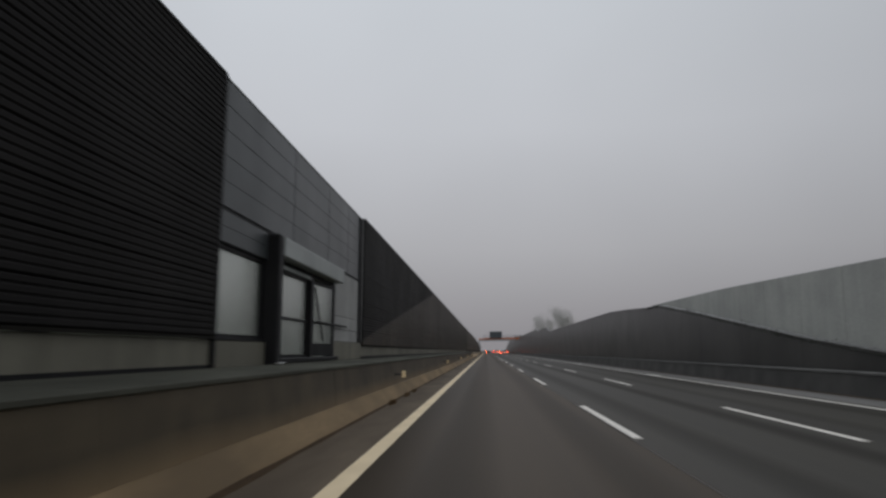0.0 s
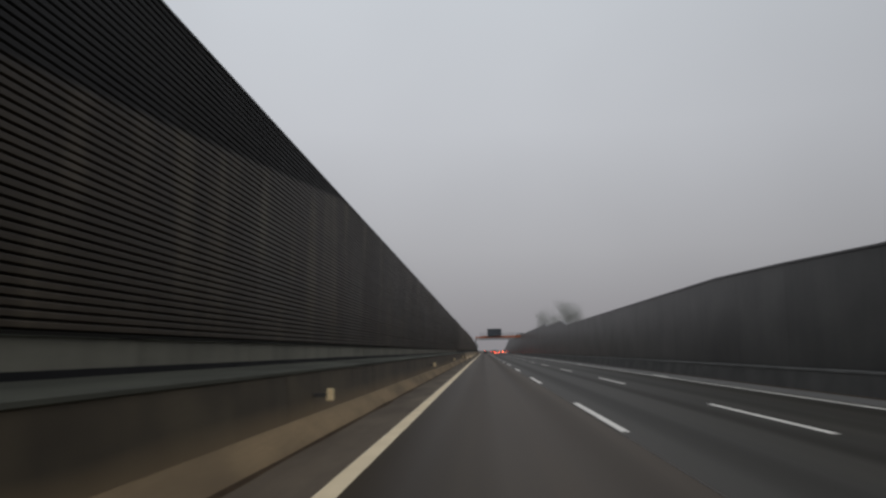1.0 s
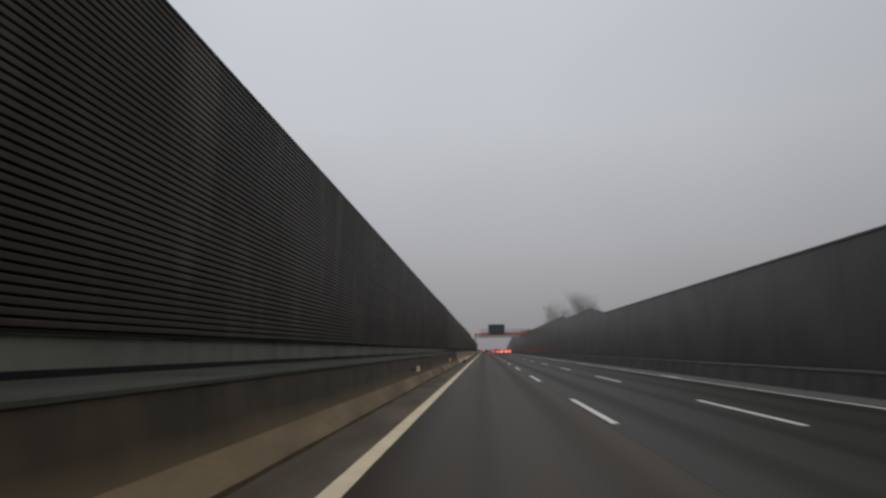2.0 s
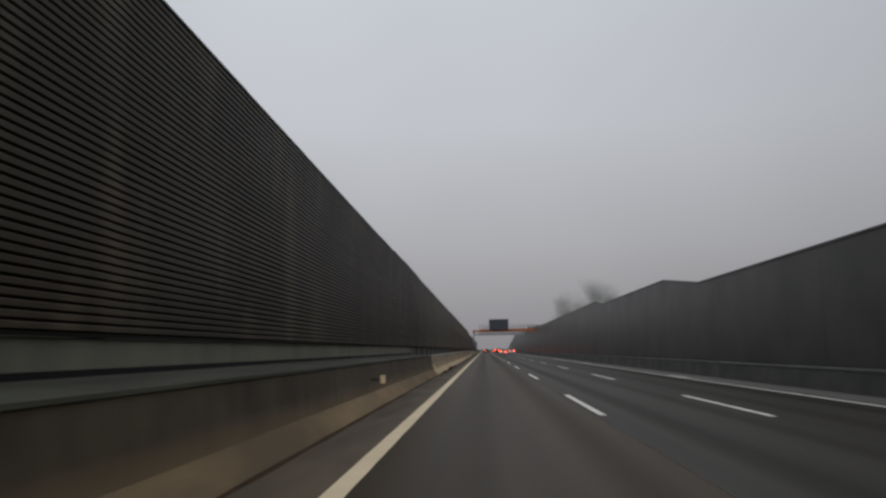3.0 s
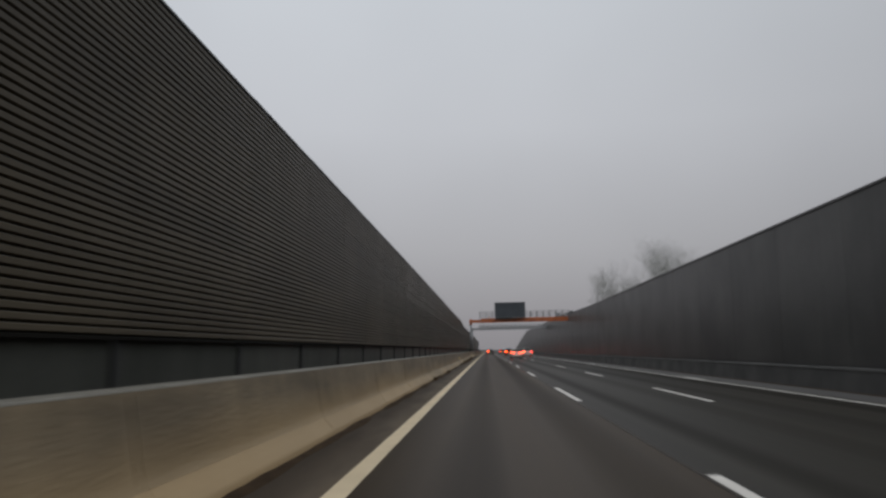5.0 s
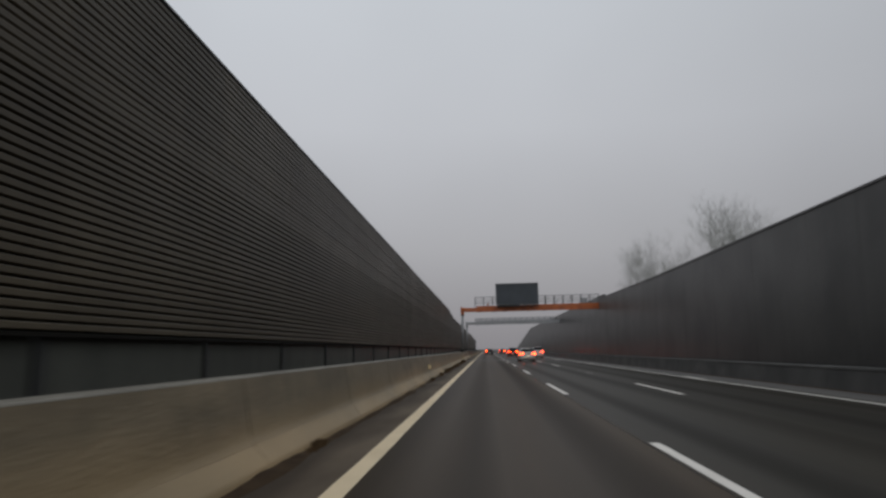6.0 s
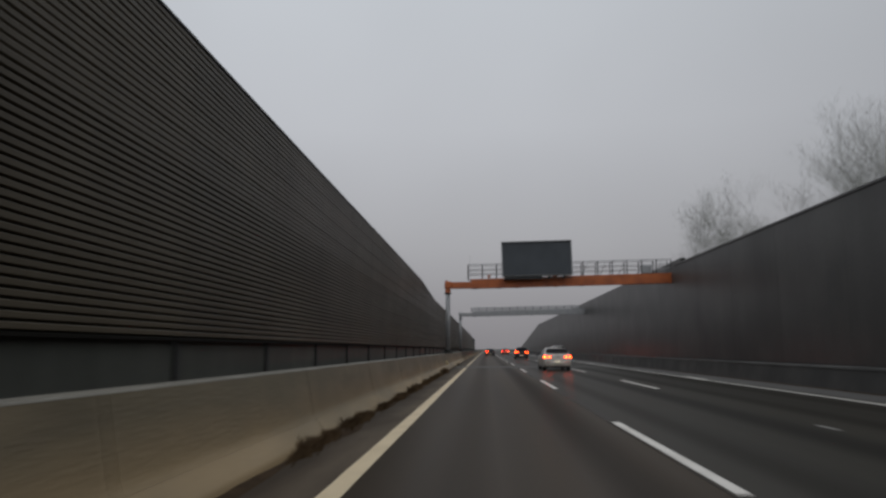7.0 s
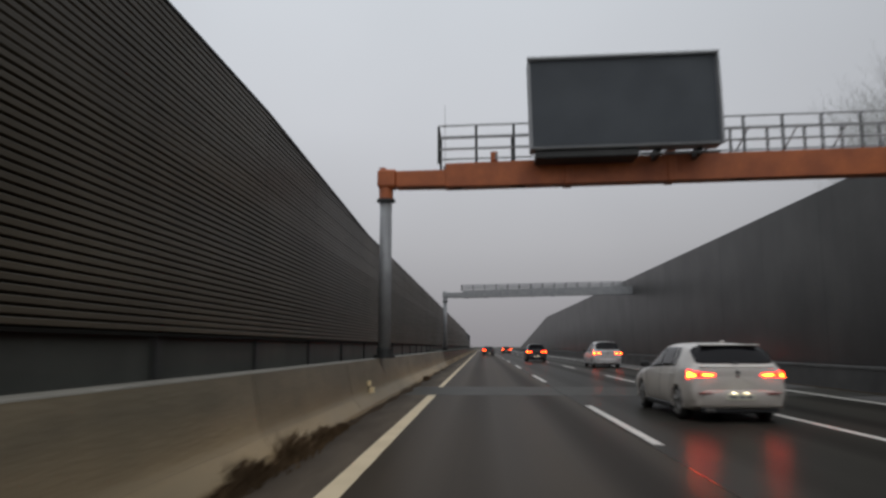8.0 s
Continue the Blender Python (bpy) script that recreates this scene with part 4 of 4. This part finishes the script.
    pane("rear_window", lambda a, b: (4.3 + 0.25 * b ** 5 + a * (2.35 - 0.6 * b ** 5), 9 - 2.45 * b), 14, 24, 0, TINTED, c, "dark tinted rear window")
    pane("windscreen", lambda a, b: (10.25 + a * 1.65, 9 - 1.9 * b), 8, 16, 0, TINTED)
    for s in (-1, 1):
        for u0, u1, t0, t1 in ((7.3, 7.82, 7.62, 7.88), (7.9, 9.3, 7.96, 9.3), (9.4, 11.75, 9.4, 10.35)):
            pane("side_window", lambda a, b: (u0 + (u1 - u0) * b + a * (t0 - u0 + (t1 - t0 - u1 + u0) * b), 5.15 + 1.65 * a), 8, 10, s, TINTED, c, "dark tinted side window")
        pane("window_pillar", lambda a, b: (9.28 + 0.14 * b, 5.1 + 1.75 * a), 8, 1, s, PLASTIC)
        for u in (7.86, 9.36, 11.7):
            pane("door_seam", lambda a, b: (u + 0.035 * b, 1.6 + 3.4 * a), 10, 1, s, PLASTIC, c, "thin dark door gap", 0.002)
        m = part("mirror", boxy(-0.1, 0.1, -0.05, 0.06, -0.06, 0.07, 0.035), PLASTIC, c)
        m.location = (s * (w + 0.08), L * 0.63, belt + 0.02)
        part("sill", boxy(min(s * w * 0.85, s * w * 0.985), max(s * w * 0.85, s * w * 0.985), L * 0.28, L * 0.71, 0.17, 0.27, 0.02), PLASTIC, c)
        for yy, zz in ((L * 0.43, belt - 0.15), (L * 0.27, belt - 0.13)):
            h = part("door_handle", boxy(-0.015, 0.015, -0.1, 0.1, -0.015, 0.015, 0.008), paint, c)
            h.location = (s * (w * 0.985 + 0.006), yy, zz)
        # tail lamps with lit cores
        lamp = empty("tail_lamp", Matrix.Identity(4), "", "")
        lamp.parent = c
        tagged(lamp, "lit red tail lamp with glowing amber cores")
        pane("lens", lambda a, b: (1.05 + 3.1 * b, 4.0 + 0.2 * (1 - b) + a * (0.98 - 0.35 * (1 - b))), 6, 18, s, LENS_RED if lit[0 if s < 0 else 1] else RED_PLASTIC, lamp, "", 0.008, 0.02)
        if lit[0 if s < 0 else 1]:
            pane("core", lambda a, b: (1.12 + 0.5 * b, 4.28 + 0.42 * a), 4, 6, s, LENS_HOT, lamp, "", 0.013, 0.02)
            pane("core", lambda a, b: (2.1 + 1.8 * b, 4.1 + 0.06 * (1 - b) + a * (0.3 + 0.38 * b)), 4, 8, s, LENS_HOT, lamp, "", 0.013, 0.02)
    pane("wiper_base", lambda a, b: (4.2 + 0.25 * a, 9 - 0.16 * b), 2, 6, 0, PLASTIC, c, "small black rear wiper base", 0.02, 0.02)
    # wheels in open arches
    for s in (-1, 1):
        for yy in axles:
            wheel = empty("wheel", pose(s * (w - 0.125), yy, 0.315), "", "")
            wheel.parent = c
            bm = bmesh.new()
            for x0, x1, r0, r1 in ((-0.1, -0.085, 0.27, 0.305), (-0.085, 0.085, 0.315, 0.315), (0.085, 0.1, 0.305, 0.27)):
                add_tube(bm, (x0, 0, 0), (x1, 0, 0), r0, 28, r1)
            part("tyre", bm, RUBBER, wheel, "", True)
            bm = bmesh.new()
            add_tube(bm, (s * 0.085, 0, 0), (s * 0.106, 0, 0), 0.06, 12)
            for i in range(10):
                a = math.pi * 2 * i / 10
                add_tube(bm, (s * 0.1, 0.03 * math.cos(a), 0.03 * math.sin(a)), (s * 0.104, 0.205 * math.cos(a), 0.205 * math.sin(a)), 0.018, 6)
            hoop = [(0.215 * math.cos(math.pi * 2 * i / 24), 0.215 * math.sin(math.pi * 2 * i / 24)) for i in range(25)]
            for p, q in zip(hoop, hoop[1:]):
                add_tube(bm, (s * 0.1, *p), (s * 0.1, *q), 0.02, 5)
            part("rim", bm, ALLOY, wheel, "dull alloy rim")
            bm = bmesh.new()
            pts = [(yy + 0.36 * math.cos(math.pi * i / 20 - 0.25), 0.315 + 0.36 * math.sin(math.pi * i / 20 - 0.25)) for i in range(24)]
            lip = [[bm.verts.new((s * xx, *p)) for p in pts] for xx in (w * 0.45, w * 0.965)]
            for i in range(23):
                bm.faces.new((lip[0][i], lip[0][i + 1], lip[1][i + 1], lip[1][i]))
            bm.faces.new(lip[0])
            part("wheel_arch", bm, PLASTIC, c, "black wheel arch liner")
            bm = bmesh.new()
            for p, q in zip(pts, pts[1:]):
                add_tube(bm, (s * (w - 0.03), *p), (s * (w - 0.03), *q), 0.027, 8)
            part("arch_lip", bm, paint, c, "", True)
    # bumper wrapped round the tail
    bm = bmesh.new()
    grid = []
    for i in range(33):
        th = math.pi * (i / 32 - 0.5)
        bx, by = 0.955 * w * math.copysign(abs(math.sin(th)) ** 0.45, th), 0.4 - 0.485 * abs(math.cos(th)) ** 0.45
        grid.append([bm.verts.new((bx * (1 - t * 0.5), by + t, z)) for t, z in ((0.1, 0.26), (0.02, 0.27), (0, 0.33), (-0.004, 0.46), (0.004, 0.56), (0.025, 0.585), (0.1, 0.59))])
    for r0, r1 in zip(grid, grid[1:]):
        for j in range(6):
            bm.faces.new((r0[j], r0[j + 1], r1[j + 1], r1[j]))
    bumper = part("bumper", bm, paint, c, "", True)
    part("valance", boxy(-w * 0.78, w * 0.78, -0.05, 0.3, 0.17, 0.29, 0.03), PLASTIC, c, "black lower valance")
    for dx in (-0.52, -0.44):
        part("exhaust_pipe", tube((w * dx * 1.25, -0.07, 0.235), (w * dx * 1.25, 0.3, 0.235), 0.036, 14), ALLOY, c, "dull exhaust pipe")
    part("spoiler", boxy(-w * 0.6, w * 0.6, roof_rear - 0.15, roof_rear + 0.1, H - 0.065, H - 0.04, 0.01), paint, c)
    part("boot_lip", boxy(-w * 0.76, w * 0.76, -0.015, 0.14, belt + 0.01, belt + 0.042, 0.012), paint, c)
    part("badge", tube((0, 0.0, lamp_z + 0.03), (0, -0.035, lamp_z + 0.03), 0.04, 16), ALLOY, c)
    part("fin", boxy(-0.02, 0.02, roof_rear + 0.2, roof_rear + 0.36, H - 0.03, H + 0.035, 0.012), paint, c)
    for s in (-1, 1):
        part("bumper_reflector", boxy(min(s * w * 0.55, s * w * 0.82), max(s * w * 0.55, s * w * 0.82), -0.09, -0.02, 0.52, 0.54), RED_PLASTIC, bumper, "dark red reflector strip")
    if plate:
        p = part("number_plate", boxy(-0.26, 0.26, -0.105, -0.07, 0.41, 0.525, 0.004), PLATE, c, "pale number plate with plain bars")
        for a, b in ((-0.2, -0.06), (-0.02, 0.08), (0.11, 0.21)):
            part("plate_bar", boxy(a, b, -0.109, -0.106, 0.44, 0.49), PLATE_BAR, p)
        for s in (-0.11, 0.11):
            part("plate_lamp", boxy(s - 0.03, s + 0.03, -0.13, -0.085, 0.532, 0.545, 0.004), PLATE_LAMP, c, "small lit plate lamp")
    return c


car("hatchback", 4.6, 283.8, 1.6, "dirty white hatchback with lit tail lamps on the wet lane", WHITE_CAR, 4.33, 1.77, 1.45, 0.97, 0.87, roof_rear=0.42)
car("people_carrier", 8.2, 318.0, 0.5, "pale silver people carrier with lit amber-red tail lamps", SILVER_CAR, 4.8, 1.85, 1.72, 1.07, 0.95, roof_rear=0.36, plate=False)
car("dark_estate", 5.0, 337.0, 0.0, "dark estate car with lit tail lamps", BLACK_CAR, 4.7, 1.86, 1.64, 1.03, 0.92, roof_rear=0.45)
car("far_car", 0.95, 380.0, 0.0, "distant dark saloon with one bright brake lamp", BLACK_CAR, 4.6, 1.8, 1.45, 0.98, 0.87, lit=(1, 0))
car("far_car", 4.9, 416.0, 0.0, "distant dark saloon with dim tail lamps", BLACK_CAR, 4.6, 1.8, 1.45, 0.98, 0.87)


# ---------------------------------------------------------------- bare trees behind the tall wall
def bare_tree(x, y, height, seed, lean=0.0):
    rng = random.Random(seed)
    t = empty("bare_tree", pose(x, y, -0.03), "leafless grey winter tree with fine twigs behind the wall", "tree", "winter trees")
    wood, twigs = ([], []), ([], [])

    def limb(store, p, q, r0, r1, seg):
        verts, faces = store
        d = (q - p).normalized()
        u = d.orthogonal().normalized()
        v = d.cross(u)
        base = len(verts)
        for c, r in ((p, r0), (q, r1)):
            for i in range(seg):
                a = math.tau * i / seg
                verts.append(c + (u * math.cos(a) + v * math.sin(a)) * r)
        for i in range(seg):
            j = (i + 1) % seg
            faces.append((base + i, base + j, base + seg + j, base + seg + i))

    def grow(p, d, length, r, level):
        steps = 3 if level < 3 else 2
        for s in range(steps):
            d = (d + Vector((rng.uniform(-0.16, 0.16), rng.uniform(-0.16, 0.16), rng.uniform(0.0, 0.12)))).normalized()
            q = p + d * (length / steps)
            r2 = r * (0.82 if level < 3 else 0.7)
            if level >= 2:
                r, r2 = max(r, 0.004), max(r2, 0.003)
            limb(wood if level < 3 else twigs, p, q, r, r2, 6 if level < 2 else 4 if level < 3 else 3)
            p, r = q, r2
            if level < 5:
                for _ in range(3 if level < 4 else 2):
                    if level == 0 and s == 0:
                        break
                    side = Vector((rng.uniform(-1, 1), rng.uniform(-1, 1), rng.uniform(0.1, 0.9))).normalized()
                    grow(p, (d * 0.5 + side).normalized(), length * (rng.uniform(0.62, 0.8) if level == 0 else rng.uniform(0.5, 0.68)), r * 0.6, level + 1)

    grow(Vector((0, 0, 0)), Vector((lean, 0, 1)), height * 0.48, height * 0.011, 0)
    for nm, store, lab in (("trunk", wood, ""), ("crown", twigs, "haze of fine bare twigs")):
        me = bpy.data.meshes.new(nm)
        me.from_pydata(store[0], [], store[1])
        me.materials.append(BARK)
        part(nm, me, None, t, lab)
    return t


for x, y, hgt, seed in ((25.0, 309.0, 14.6, 3), (33.0, 293.0, 17.5, 11)):
    bare_tree(x, y, hgt, seed)

# ---------------------------------------------------------------- leaf litter and weeds along the barrier foot
def litter_ridge(y0, y1, foot, size, label):
    bm = bmesh.new()
    prev = None
    for k in range(int((y1 - y0) / 0.25)):
        y = y0 + k * 0.25
        swell = max(0.0, noise.noise((y * 0.35, 1.0, 0)) + 0.25)
        wd, ht = 0.07 + 0.2 * swell * size, 0.012 + 0.09 * swell * size * (0.6 + 0.4 * noise.noise((y * 2.1, 4, 0)))
        cur = [bm.verts.new((foot - 0.02, y, 0.0)), bm.verts.new((foot, y, ht)), bm.verts.new((foot + wd * 0.5, y, ht * 0.7)), bm.verts.new((foot + wd, y, 0.004))]
        if prev:
            for i in range(3):
                bm.faces.new((prev[i], prev[i + 1], cur[i + 1], cur[i]))
        prev = cur
    tagged(part("leaf_litter", bm, LITTER), label, "leaf litter", kind="stuff")


litter_ridge(141.0, 321.0, -2.45, 1.5, "ridge of wet brown leaf litter along the barrier foot")
litter_ridge(-30.0, 140.9, -2.5, 0.35, "thin dark line of leaf litter along the parapet foot")


def weed_tuft(y, size, seed):
    rng = random.Random(seed)
    bm = bmesh.new()
    for _ in range(int(160 + 340 * size)):
        px, py = rng.gauss(0, 0.07) * size, rng.gauss(0, 0.55) * size
        hgt = rng.uniform(0.06, 0.3) * size * (1.1 - min(0.9, abs(py)))
        bend = Vector((rng.uniform(-0.5, 0.7), rng.uniform(-0.6, 0.6), 0)) * hgt
        wd = rng.uniform(0.006, 0.016)
        a, b = bm.verts.new((px - wd, py, 0)), bm.verts.new((px + wd, py + wd, 0))
        c, d = bm.verts.new((px + bend.x * 0.4 - wd * 0.7, py + bend.y * 0.4, hgt * 0.6)), bm.verts.new((px + bend.x * 0.4 + wd * 0.7, py + bend.y * 0.4 + wd, hgt * 0.6))
        e = bm.verts.new((px + bend.x, py + bend.y, hgt))
        bm.faces.new((a, b, d, c))
        bm.faces.new((c, d, e))
    t = tagged(part("weed_tuft", bm, WEED), "tuft of dead brown weeds at the barrier foot", "weeds", "weed tufts", "stuff")
    t.matrix_basis = pose(-2.36, y, 0.002)


for i, (y, size) in enumerate(((18.2, 0.4), (21.5, 0.35), (23.6, 0.3), (146.2, 0.45), (151.5, 0.5), (154.0, 0.7), (160.0, 0.4), (204.0, 0.5), (215.0, 0.4), (236.5, 0.5), (243.0, 0.6), (247.5, 0.8), (251.0, 0.6), (257.5, 0.7), (262.0, 0.9), (266.5, 0.8), (277.6, 1.0), (279.3, 1.2), (281.0, 0.8), (300.0, 0.7))):
    weed_tuft(y, size, 40 + i)
weed_rng = random.Random(5)
for k in range(26):
    weed_tuft(248.6 + 1.35 * k + weed_rng.uniform(-0.4, 0.4), weed_rng.uniform(0.35, 0.75), 80 + k)
